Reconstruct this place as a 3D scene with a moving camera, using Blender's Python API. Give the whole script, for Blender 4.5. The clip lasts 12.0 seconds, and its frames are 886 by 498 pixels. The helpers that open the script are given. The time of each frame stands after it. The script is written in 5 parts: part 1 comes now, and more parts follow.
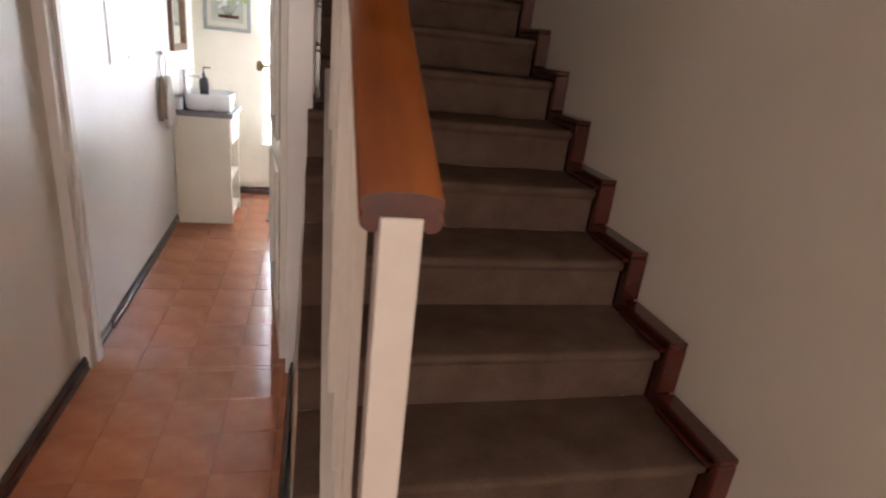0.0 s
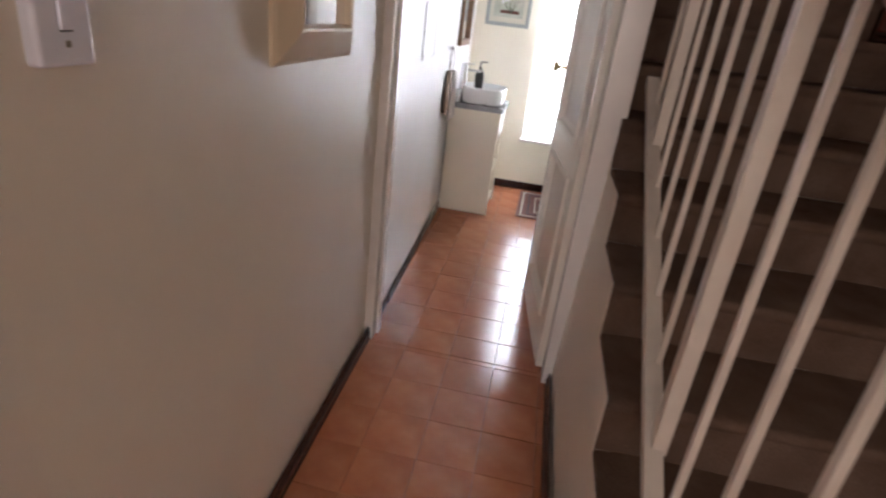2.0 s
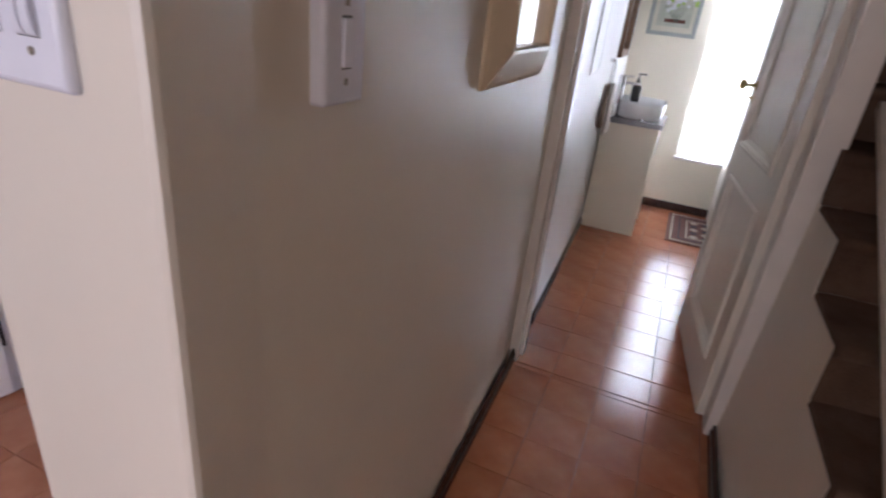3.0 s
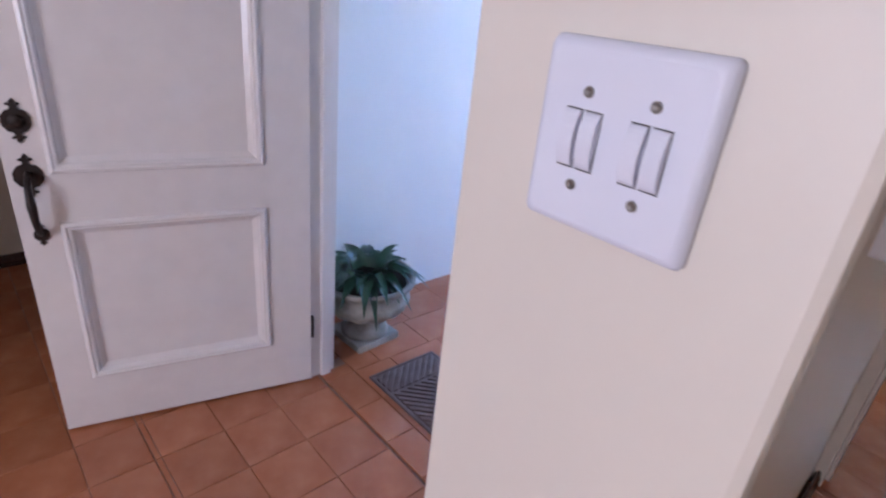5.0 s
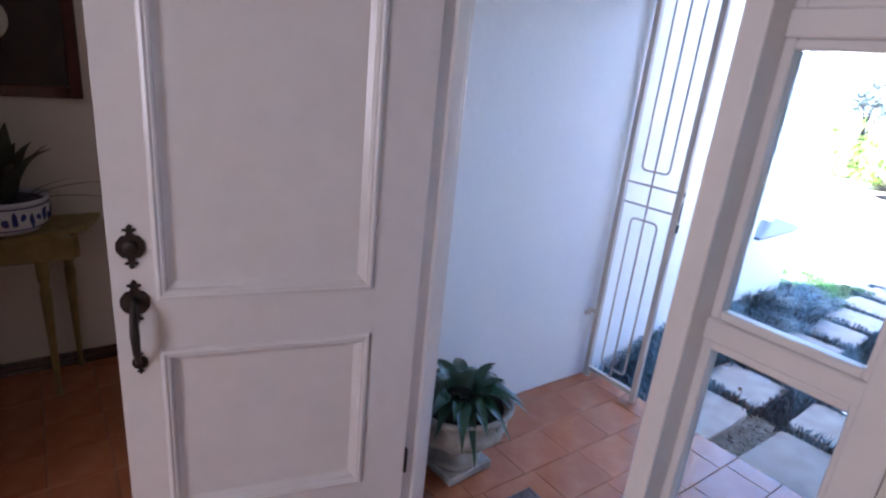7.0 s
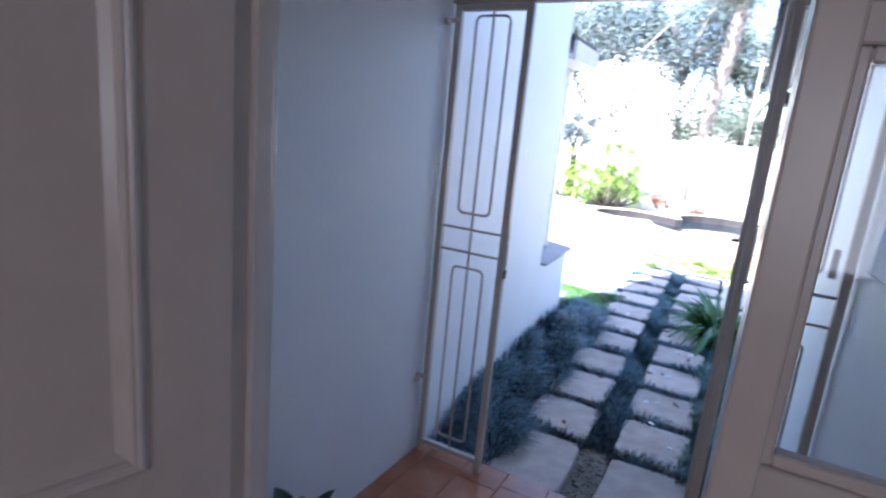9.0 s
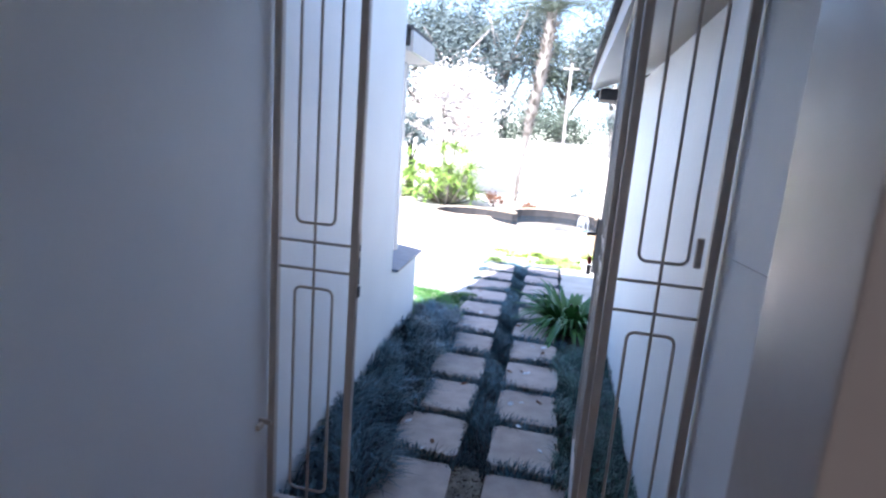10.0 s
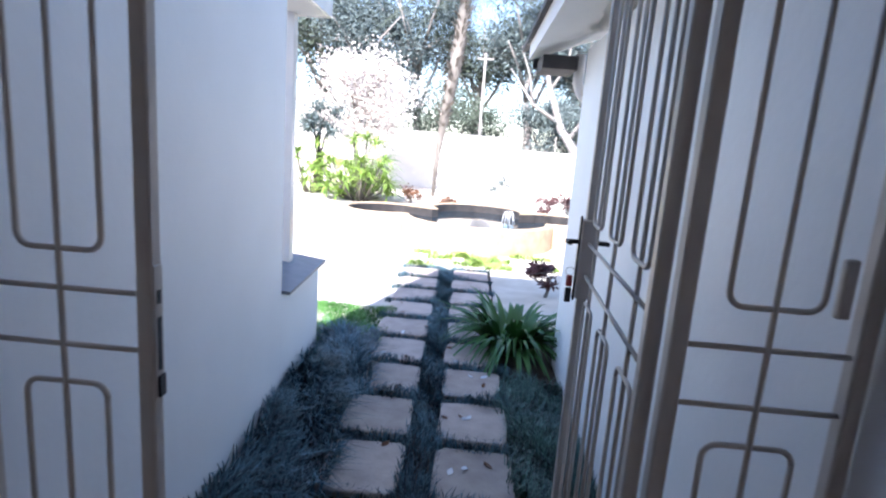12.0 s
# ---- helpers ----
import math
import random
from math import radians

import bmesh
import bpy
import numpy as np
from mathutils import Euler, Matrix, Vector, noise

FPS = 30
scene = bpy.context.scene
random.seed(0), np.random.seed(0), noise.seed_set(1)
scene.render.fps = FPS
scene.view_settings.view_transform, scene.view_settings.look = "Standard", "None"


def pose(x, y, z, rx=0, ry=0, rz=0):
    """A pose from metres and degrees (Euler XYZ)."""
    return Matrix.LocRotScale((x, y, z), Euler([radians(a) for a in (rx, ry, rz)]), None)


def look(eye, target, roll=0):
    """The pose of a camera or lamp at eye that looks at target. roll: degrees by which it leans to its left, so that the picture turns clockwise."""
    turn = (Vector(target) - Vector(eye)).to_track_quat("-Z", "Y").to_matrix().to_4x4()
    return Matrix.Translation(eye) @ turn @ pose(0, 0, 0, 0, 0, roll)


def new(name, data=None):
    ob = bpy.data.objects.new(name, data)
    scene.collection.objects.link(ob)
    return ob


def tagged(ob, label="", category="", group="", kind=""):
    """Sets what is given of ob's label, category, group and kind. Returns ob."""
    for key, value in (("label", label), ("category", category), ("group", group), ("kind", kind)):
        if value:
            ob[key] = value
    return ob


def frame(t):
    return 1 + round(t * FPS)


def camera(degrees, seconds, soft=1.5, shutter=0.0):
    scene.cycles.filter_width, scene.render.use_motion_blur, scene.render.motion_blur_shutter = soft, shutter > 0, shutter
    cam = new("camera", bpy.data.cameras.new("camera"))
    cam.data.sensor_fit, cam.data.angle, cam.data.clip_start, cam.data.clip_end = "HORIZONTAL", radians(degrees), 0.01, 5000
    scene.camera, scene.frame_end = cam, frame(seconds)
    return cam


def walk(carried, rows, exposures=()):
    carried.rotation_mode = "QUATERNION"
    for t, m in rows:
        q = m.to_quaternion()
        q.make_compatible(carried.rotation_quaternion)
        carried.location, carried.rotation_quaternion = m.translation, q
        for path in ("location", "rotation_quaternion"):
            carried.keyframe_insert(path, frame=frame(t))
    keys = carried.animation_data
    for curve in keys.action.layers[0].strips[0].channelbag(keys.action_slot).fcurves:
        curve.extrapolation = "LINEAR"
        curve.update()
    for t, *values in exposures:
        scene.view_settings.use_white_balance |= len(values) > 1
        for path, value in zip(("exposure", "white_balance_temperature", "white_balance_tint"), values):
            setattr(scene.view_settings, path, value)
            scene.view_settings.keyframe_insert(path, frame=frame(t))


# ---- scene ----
cam = camera(77.5, 12.0, soft=2.2, shutter=0.4)
PATH = [
    (0, (0.708, 0.722, 1.456), (1.167, 2.543, 0.77), 6.4),
    (0.5, (0.632, 0.744, 1.458), (1.003, 2.574, 0.743), 6.6),
    (1, (0.561, 0.765, 1.462), (0.764, 2.612, 0.722), 7.0),
    (1.5, (0.48, 0.809, 1.474), (0.465, 2.654, 0.703), 6.8),
    (2, (0.39, 0.857, 1.466), (0.131, 2.674, 0.671), 7.0),
    (2.5, (0.3, 0.881, 1.476), (-0.149, 2.654, 0.666), 6.7),
    (3, (0.188, 0.896, 1.476), (-0.464, 2.598, 0.653), 6.4),
    (3.5, (0.1, 0.91, 1.483), (-0.743, 2.519, 0.646), 6.2),
    (3.7, (0.058, 0.902, 1.496), (-0.854, 2.465, 0.644), 6.5),
    (5.3, (-0.149, 0.89, 1.518), (-1.501, 2.107, 0.687), 5.9),
    (5.5, (-0.164, 0.876, 1.532), (-1.542, 2.071, 0.713), 5.8),
    (6, (-0.253, 0.891, 1.548), (-1.712, 2.029, 0.789), 5.5),
    (6.5, (-0.351, 0.884, 1.59), (-1.85, 2.013, 0.897), 5.6),
    (6.7, (-0.391, 0.875, 1.597), (-1.902, 2.007, 0.936), 5.7),
    (8.3, (-0.796, 1.016, 1.582), (-2.087, 2.464, 1.094), 5.2),
    (8.5, (-0.868, 1.053, 1.576), (-2.064, 2.584, 1.1), 5.3),
    (9, (-0.981, 1.135, 1.569), (-1.894, 2.861, 1.134), 5.4),
    (9.5, (-1.077, 1.237, 1.544), (-1.684, 3.101, 1.147), 4.8),
    (10, (-1.138, 1.445, 1.532), (-1.528, 3.37, 1.152), 4.5),
    (10.5, (-1.205, 1.659, 1.528), (-1.46, 3.607, 1.155), 4.4),
    (11, (-1.247, 1.917, 1.509), (-1.4, 3.877, 1.139), 4.3),
    (11.5, (-1.267, 2.148, 1.48), (-1.384, 4.11, 1.109), 4.3),
    (12, (-1.297, 2.435, 1.425), (-1.389, 4.398, 1.052), 4.3),
]

walk(cam, [(t, look(eye, target, roll)) for t, eye, target, roll in PATH], [
    (0, 4.75, 6200, 14), (1.0, 4.65, 6150, 14), (2.0, 4.5, 6050, 15), (3.0, 4.1, 5700, 16), (3.7, 4.2, 5450, 18), (5.3, 4.2, 5400, 19), (6.7, 3.9, 5550, 19), (8.5, 2.7, 5550, 17), (9.5, 2.2, 5650, 15), (10.5, 1.85, 5800, 15), (12, 1.65, 5950, 15)])

# ---- light ----
SUN_DIR = Vector((0.31, 0.95, -1.0)).normalized()   # the way the sunlight travels
world = bpy.data.worlds.new("world")
scene.world = world
world.use_nodes = True
wn = world.node_tree.nodes
sky = wn.new("ShaderNodeTexSky")
sky.sky_type = "NISHITA"
sky.sun_disc = False
sky.sun_elevation = math.asin(-SUN_DIR.z)
sky.sun_rotation = math.atan2(-SUN_DIR.x, -SUN_DIR.y)
world.node_tree.links.new(sky.outputs[0], wn["Background"].inputs[0])
wn["Background"].inputs[1].default_value = 0.15
sun = new("sun", bpy.data.lights.new("sun", "SUN"))
sun.data.energy = 5.0
sun.data.angle = radians(0.5)
sun.data.color = (1.0, 0.96, 0.9)
sun.rotation_mode = "QUATERNION"
sun.rotation_quaternion = SUN_DIR.to_track_quat("-Z", "Y")


# Soft lamps: washroom window daylight, and unseen fill added for hall, stairs and landing.
def soft_lamp(name, at, toward, w, h, power, color=(0.93, 0.96, 1.0)):
    lamp = new(name, bpy.data.lights.new(name, "AREA"))
    lamp.data.shape, lamp.data.size, lamp.data.size_y = "RECTANGLE", w, h
    lamp.data.energy, lamp.data.color = power, color
    lamp.matrix_world = look(at, toward)
    return lamp


soft_lamp("washroom_window_light", (0.52, 5.985, 1.28), (0.52, 4.0, 1.1), 0.5, 1.5, 3.2)
soft_lamp("hall_window_light", (-0.45, -2.40, 1.5), (-1.2, 2.0, 1.2), 0.8, 1.5, 3.0, (0.98, 0.93, 0.95))
soft_lamp("stairs_window_light", (0.95, -2.40, 1.5), (0.95, 2.0, 1.0), 1.2, 1.3, 1.7, (1.0, 0.84, 0.70))
soft_lamp("landing_window_light", (1.25, 5.98, 3.7), (1.25, 2.2, 1.3), 0.9, 1.0, 55.0, (1.0, 0.88, 0.78))


# ---- materials ----
def mat(name, color, rough=0.6, metal=0.0, var=0.06, scale=8.0, bump=0.0, bscale=60.0, coord="Object", color2=None,
        spec=0.5, stain=0.0, stretch=(1, 1, 1), coat=0.0, rand=0.0, island=0.0, fine=0.0, rvar=0.0):
    m = bpy.data.materials.new(name)
    m.use_nodes = True
    nt = m.node_tree
    n, l = nt.nodes, nt.links
    b = n["Principled BSDF"]
    b.inputs["Roughness"].default_value = rough
    b.inputs["Metallic"].default_value = metal
    b.inputs["Specular IOR Level"].default_value = spec
    if coat:
        b.inputs["Coat Weight"].default_value = coat
        b.inputs["Coat Roughness"].default_value = 0.12
    tc = n.new("ShaderNodeTexCoord")
    mp = n.new("ShaderNodeMapping")
    mp.inputs["Scale"].default_value = stretch
    l.new(tc.outputs[coord], mp.inputs[0])
    nz = n.new("ShaderNodeTexNoise")
    nz.inputs["Scale"].default_value = scale
    nz.inputs["Detail"].default_value = 6
    l.new(mp.outputs[0], nz.inputs["Vector"])
    ramp = n.new("ShaderNodeValToRGB")
    ramp.color_ramp.elements[0].position, ramp.color_ramp.elements[1].position = 0.3, 0.7
    c2 = color2 or tuple(min(1, c * (1 + var)) for c in color)
    c1 = color if color2 else tuple(c * (1 - var) for c in color)
    ramp.color_ramp.elements[0].color = (*c1, 1)
    ramp.color_ramp.elements[1].color = (*c2, 1)
    l.new(nz.outputs[0], ramp.inputs[0])
    out = ramp.outputs[0]

    def scaled(out, fac_socket, lo, hi):
        mr = n.new("ShaderNodeMapRange")
        mr.inputs[3].default_value, mr.inputs[4].default_value = lo, hi
        l.new(fac_socket, mr.inputs[0])
        mx = n.new("ShaderNodeVectorMath")
        mx.operation = "SCALE"
        l.new(out, mx.inputs[0])
        l.new(mr.outputs[0], mx.inputs["Scale"])
        return mx.outputs[0]
    if stain:
        z2 = n.new("ShaderNodeTexNoise")
        z2.inputs["Scale"].default_value = scale * 0.16
        z2.inputs["Detail"].default_value = 3
        l.new(tc.outputs[coord], z2.inputs["Vector"])
        out = scaled(out, z2.outputs[0], 1 - stain, 1 + stain)
    if fine:
        z3 = n.new("ShaderNodeTexNoise")
        z3.inputs["Scale"].default_value = scale * 25
        z3.inputs["Detail"].default_value = 2
        l.new(mp.outputs[0], z3.inputs["Vector"])
        out = scaled(out, z3.outputs[0], 1 - fine, 1 + fine)
    if rand:
        oi = n.new("ShaderNodeObjectInfo")
        out = scaled(out, oi.outputs["Random"], 1 - rand, 1 + rand)
    if island:
        g = n.new("ShaderNodeNewGeometry")
        out = scaled(out, g.outputs["Random Per Island"], 1 - island, 1 + island)
    l.new(out, b.inputs["Base Color"])
    if rvar:
        mr = n.new("ShaderNodeMapRange")
        mr.inputs[3].default_value, mr.inputs[4].default_value = rough - rvar, rough + rvar
        l.new(nz.outputs[0], mr.inputs[0])
        l.new(mr.outputs[0], b.inputs["Roughness"])
    if bump:
        bz = n.new("ShaderNodeTexNoise")
        bz.inputs["Scale"].default_value = bscale
        bz.inputs["Detail"].default_value = 4
        l.new(mp.outputs[0], bz.inputs["Vector"])
        bp = n.new("ShaderNodeBump")
        bp.inputs["Strength"].default_value = bump
        bp.inputs["Distance"].default_value = 0.004
        l.new(bz.outputs[0], bp.inputs["Height"])
        l.new(bp.outputs[0], b.inputs["Normal"])
    return m


M_WALL = mat("cream_wall_paint", (0.72, 0.67, 0.59), 0.42, var=0.015, scale=3, bump=0.25, bscale=22, stain=0.03)
M_WASH = mat("white_washroom_paint", (0.78, 0.77, 0.76), 0.4, var=0.015, scale=3, bump=0.2, bscale=22, stain=0.03)
M_PORCH = mat("white_wall_paint", (0.80, 0.82, 0.84), 0.55, var=0.02, scale=3, bump=0.3, bscale=25, stain=0.04)
M_BATH = mat("pale_yellow_wall_paint", (0.82, 0.78, 0.66), 0.55, var=0.02, scale=3, bump=0.2, bscale=30)
M_CEIL = mat("white_ceiling_paint", (0.78, 0.76, 0.72), 0.8, var=0.02, scale=4)
M_TRIMW = mat("white_gloss_paint", (0.76, 0.72, 0.69), 0.25, var=0.03, scale=12, bump=0.15, bscale=35, stain=0.03)
M_BALUS = mat("white_metal_paint", (0.66, 0.61, 0.56), 0.35, var=0.04, scale=20, bump=0.2, bscale=60, stain=0.08)
M_TILE = mat("glazed_terracotta_tile", (0.34, 0.110, 0.046), 0.17, color2=(0.45, 0.175, 0.085), scale=7, stain=0.12, rand=0.08, bump=0.06, bscale=8, rvar=0.04, fine=0.05)
M_GROUT = mat("brown_grout", (0.27, 0.14, 0.085), 0.7, var=0.2, scale=30)
M_DARKW = mat("dark_red_varnished_wood", (0.045, 0.008, 0.006), 0.18, color2=(0.085, 0.016, 0.010), scale=6, stretch=(1, 0.15, 1), coat=0.5)
M_SKIRT = mat("dark_brown_skirting_wood", (0.035, 0.013, 0.010), 0.2, color2=(0.065, 0.025, 0.018), scale=6, stretch=(1, 0.15, 1), coat=0.4)
M_RAIL = mat("orange_varnished_pine", (0.13, 0.028, 0.004), 0.28, color2=(0.26, 0.075, 0.012), scale=22, stretch=(1, 0.06, 0.3), coat=0.25, stain=0.1)
M_RAILSIDE = mat("red_brown_rail_end", (0.035, 0.007, 0.004), 0.4, color2=(0.11, 0.022, 0.010), scale=16)
M_CARPET = mat("brown_carpet", (0.102, 0.064, 0.047), 0.95, color2=(0.150, 0.102, 0.078), scale=9, bump=0.8, bscale=350, stain=0.12, fine=0.35, spec=0.1)
M_GATE = mat("cream_gate_paint", (0.52, 0.47, 0.42), 0.4, var=0.05, scale=15, stain=0.08, bump=0.1)
M_IRON = mat("dark_aged_iron", (0.035, 0.026, 0.022), 0.45, metal=0.6, var=0.3, scale=40, bump=0.4, bscale=90)
M_BRASS = mat("aged_brass", (0.45, 0.33, 0.14), 0.35, metal=0.9, var=0.15, scale=20)
M_CHROME = mat("chrome", (0.7, 0.7, 0.72), 0.12, metal=1.0, var=0.02)
M_SWITCH = mat("white_switch_plastic", (0.74, 0.76, 0.86), 0.22, var=0.01, scale=5)
M_SCREW = mat("steel_screw", (0.22, 0.2, 0.18), 0.4, metal=0.8, var=0.2, scale=60)
M_URN = mat("weathered_cast_stone", (0.20, 0.18, 0.15), 0.85, color2=(0.40, 0.37, 0.32), scale=14, bump=0.7, bscale=70, stain=0.25)
M_SOIL = mat("potting_soil", (0.03, 0.02, 0.014), 0.95, var=0.3, scale=60, bump=1, bscale=120)
M_LEAF = mat("glossy_dark_leaf", (0.008, 0.032, 0.016), 0.28, color2=(0.022, 0.075, 0.032), scale=14, island=0.35)
M_GRASS = mat("dark_mondo_grass", (0.016, 0.048, 0.060), 0.46, color2=(0.085, 0.165, 0.205), scale=5, island=0.9)
M_LAWN = mat("pale_lawn", (0.16, 0.17, 0.05), 0.8, color2=(0.26, 0.25, 0.09), scale=3, bump=0.6, bscale=80)
M_SOILOUT = mat("garden_soil", (0.03, 0.022, 0.017), 0.95, color2=(0.07, 0.05, 0.036), scale=12, bump=1, bscale=60, stain=0.2)
M_PAVER = mat("sandstone_paver", (0.38, 0.31, 0.27), 0.8, color2=(0.50, 0.42, 0.37), scale=9, bump=0.5, bscale=50, rand=0.1, stain=0.15, fine=0.1)
M_SLATE = mat("grey_slate_sill", (0.08, 0.10, 0.14), 0.35, color2=(0.13, 0.15, 0.20), scale=12, bump=0.3)
M_MAT = mat("dark_rubber_mat", (0.085, 0.050, 0.040), 0.6, color2=(0.15, 0.095, 0.078), scale=20, bump=0.4, bscale=120)
M_CERAMIC = mat("white_ceramic", (0.82, 0.83, 0.84), 0.08, var=0.01)
M_STONE = mat("grey_counter", (0.30, 0.31, 0.33), 0.25, var=0.12, scale=80)
M_FOLIAGE = mat("olive_foliage", (0.055, 0.075, 0.05), 0.55, color2=(0.12, 0.14, 0.10), scale=2, island=0.5)
M_BLUEFOL = mat("blue_green_foliage", (0.075, 0.10, 0.095), 0.5, color2=(0.15, 0.18, 0.17), scale=2, island=0.5)
M_PINK = mat("pale_blossom", (0.60, 0.52, 0.48), 0.7, color2=(0.72, 0.66, 0.60), scale=3, island=0.25)
M_STRAP = mat("green_strap_leaf", (0.035, 0.12, 0.03), 0.38, color2=(0.08, 0.20, 0.05), scale=6, island=0.35)
M_YELLOWFOL = mat("yellow_green_leaf", (0.15, 0.26, 0.05), 0.45, color2=(0.32, 0.44, 0.09), scale=4, island=0.4)
M_BARK = mat("grey_bark", (0.13, 0.11, 0.095), 0.9, color2=(0.26, 0.23, 0.20), scale=8, stretch=(1, 1, 0.25), bump=1, bscale=20)
M_WETSTONE = mat("dark_wet_plaster", (0.035, 0.032, 0.032), 0.3, color2=(0.075, 0.065, 0.06), scale=6)
M_WATER = mat("dark_pond_water", (0.01, 0.02, 0.03), 0.05, var=0.1)
M_POND = mat("sand_coloured_plaster", (0.375, 0.270, 0.165), 0.8, color2=(0.58, 0.43, 0.28), scale=5, bump=0.3, stain=0.1)
M_GWALL = mat("pale_boundary_plaster", (0.72, 0.66, 0.60), 0.85, var=0.04, scale=3, bump=0.3, bscale=10, stain=0.06)
M_ROOF = mat("dark_roof_tile", (0.05, 0.045, 0.045), 0.7, var=0.3, scale=10, bump=0.4)
M_TABLE = mat("worn_green_gold_paint", (0.20, 0.15, 0.045), 0.45, color2=(0.30, 0.23, 0.08), scale=16, stain=0.2)
M_POTW = mat("white_glaze", (0.72, 0.74, 0.78), 0.12, var=0.03)
M_POTB = mat("cobalt_glaze", (0.03, 0.05, 0.22), 0.12, var=0.3, scale=40)
M_BLACK = mat("black_plastic", (0.015, 0.015, 0.017), 0.4, var=0.1)
M_RED = mat("red_plastic", (0.35, 0.02, 0.02), 0.35, var=0.1)
M_MIRROR = mat("mirror", (0.9, 0.9, 0.9), 0.02, metal=1.0, var=0.0)

M_DOORC = mat("cream_gloss_door_paint", (0.74, 0.69, 0.61), 0.22, var=0.02, scale=8, bump=0.12, bscale=35, stain=0.03)
M_CREAMF = mat("cream_gloss_frame", (0.66, 0.55, 0.40), 0.3, var=0.03, scale=6)
M_GREYLINE = mat("grey_panel_edge", (0.35, 0.34, 0.36), 0.6, var=0.05)
M_TOWEL = mat("beige_towel", (0.42, 0.34, 0.27), 0.95, var=0.1, scale=30, bump=0.8, bscale=300)
M_TOWELW = mat("white_towel", (0.72, 0.70, 0.68), 0.95, var=0.05, scale=30, bump=0.8, bscale=300)
M_PICF = mat("brown_picture_frame", (0.16, 0.085, 0.04), 0.4, var=0.2, scale=20)
M_SILVER = mat("silver_grey_frame", (0.34, 0.37, 0.36), 0.45, metal=0.2, var=0.08, scale=20)
M_MOUNT = mat("cream_mount", (0.62, 0.60, 0.50), 0.8, var=0.04)
M_PAINTG = mat("painted_grey_green", (0.40, 0.43, 0.36), 0.7, color2=(0.52, 0.54, 0.46), scale=14)
M_RUGB = mat("brown_red_wool", (0.10, 0.035, 0.025), 0.95, color2=(0.15, 0.06, 0.045), scale=30, bump=0.8, bscale=300)
M_RUGC = mat("cream_wool", (0.50, 0.42, 0.34), 0.95, var=0.1, scale=40, bump=0.8, bscale=300)
M_RUGD = mat("dark_blue_wool", (0.04, 0.035, 0.045), 0.95, var=0.2, scale=40, bump=0.8, bscale=300)
M_GREYLEAF = mat("grey_green_leaf", (0.045, 0.055, 0.035), 0.5, color2=(0.10, 0.11, 0.08), scale=10, island=0.2)
M_DARKBOARD = mat("dark_brown_board", (0.03, 0.018, 0.014), 0.6, var=0.2, scale=10)
M_GRAVEL = mat("pale_gravel", (0.50, 0.45, 0.38), 0.9, color2=(0.62, 0.57, 0.50), scale=5, bump=0.8, bscale=60, stain=0.1, fine=0.1)
M_GRASS2 = mat("green_mondo_grass", (0.018, 0.055, 0.048), 0.36, color2=(0.08, 0.165, 0.135), scale=5, island=0.9)
M_LAWNG = mat("bright_green_lawn", (0.04, 0.14, 0.02), 0.6, color2=(0.09, 0.23, 0.04), scale=4, island=0.4)
M_BROWNLEAF = mat("dry_brown_leaf", (0.16, 0.07, 0.035), 0.8, var=0.3, scale=20)
M_REDLEAF = mat("dark_red_leaf", (0.05, 0.018, 0.018), 0.5, color2=(0.11, 0.035, 0.03), scale=6, island=0.4)
M_PALEBARK = mat("pale_bark", (0.30, 0.26, 0.24), 0.85, color2=(0.45, 0.41, 0.38), scale=6, stretch=(1, 1, 0.25), bump=0.8, bscale=20)


def glass_mat(name, tint=(1, 1, 1), rough=0.0):
    m = bpy.data.materials.new(name)
    m.use_nodes = True
    n, l = m.node_tree.nodes, m.node_tree.links
    n.remove(n["Principled BSDF"])
    tr, gl, mx, fr = n.new("ShaderNodeBsdfTransparent"), n.new("ShaderNodeBsdfGlossy"), n.new("ShaderNodeMixShader"), n.new("ShaderNodeLayerWeight")
    tr.inputs[0].default_value = (*tint, 1)
    gl.inputs[1].default_value = rough
    fr.inputs["Blend"].default_value = 0.5
    steep, gloss = n.new("ShaderNodeMath"), n.new("ShaderNodeMath")
    steep.operation, gloss.operation = "POWER", "MULTIPLY_ADD"
    steep.inputs[1].default_value = 5.0
    gloss.inputs[1].default_value, gloss.inputs[2].default_value = 0.9, 0.04
    l.new(fr.outputs["Facing"], steep.inputs[0])
    l.new(steep.outputs[0], gloss.inputs[0])
    l.new(gloss.outputs[0], mx.inputs[0])
    l.new(tr.outputs[0], mx.inputs[1])
    l.new(gl.outputs[0], mx.inputs[2])
    l.new(mx.outputs[0], n["Material Output"].inputs[0])
    return m


M_GLASS = glass_mat("window_glass", (0.93, 0.97, 0.98))


def translucent_mat(name, color):
    m = bpy.data.materials.new(name)
    m.use_nodes = True
    n, l = m.node_tree.nodes, m.node_tree.links
    n.remove(n["Principled BSDF"])
    a, b, x = n.new("ShaderNodeBsdfTranslucent"), n.new("ShaderNodeBsdfDiffuse"), n.new("ShaderNodeMixShader")
    a.inputs[0].default_value = b.inputs[0].default_value = (*color, 1)
    x.inputs[0].default_value = 0.35
    l.new(a.outputs[0], x.inputs[1])
    l.new(b.outputs[0], x.inputs[2])
    l.new(x.outputs[0], n["Material Output"].inputs[0])
    return m


M_CURTAIN = translucent_mat("white_voile", (0.9, 0.9, 0.9))


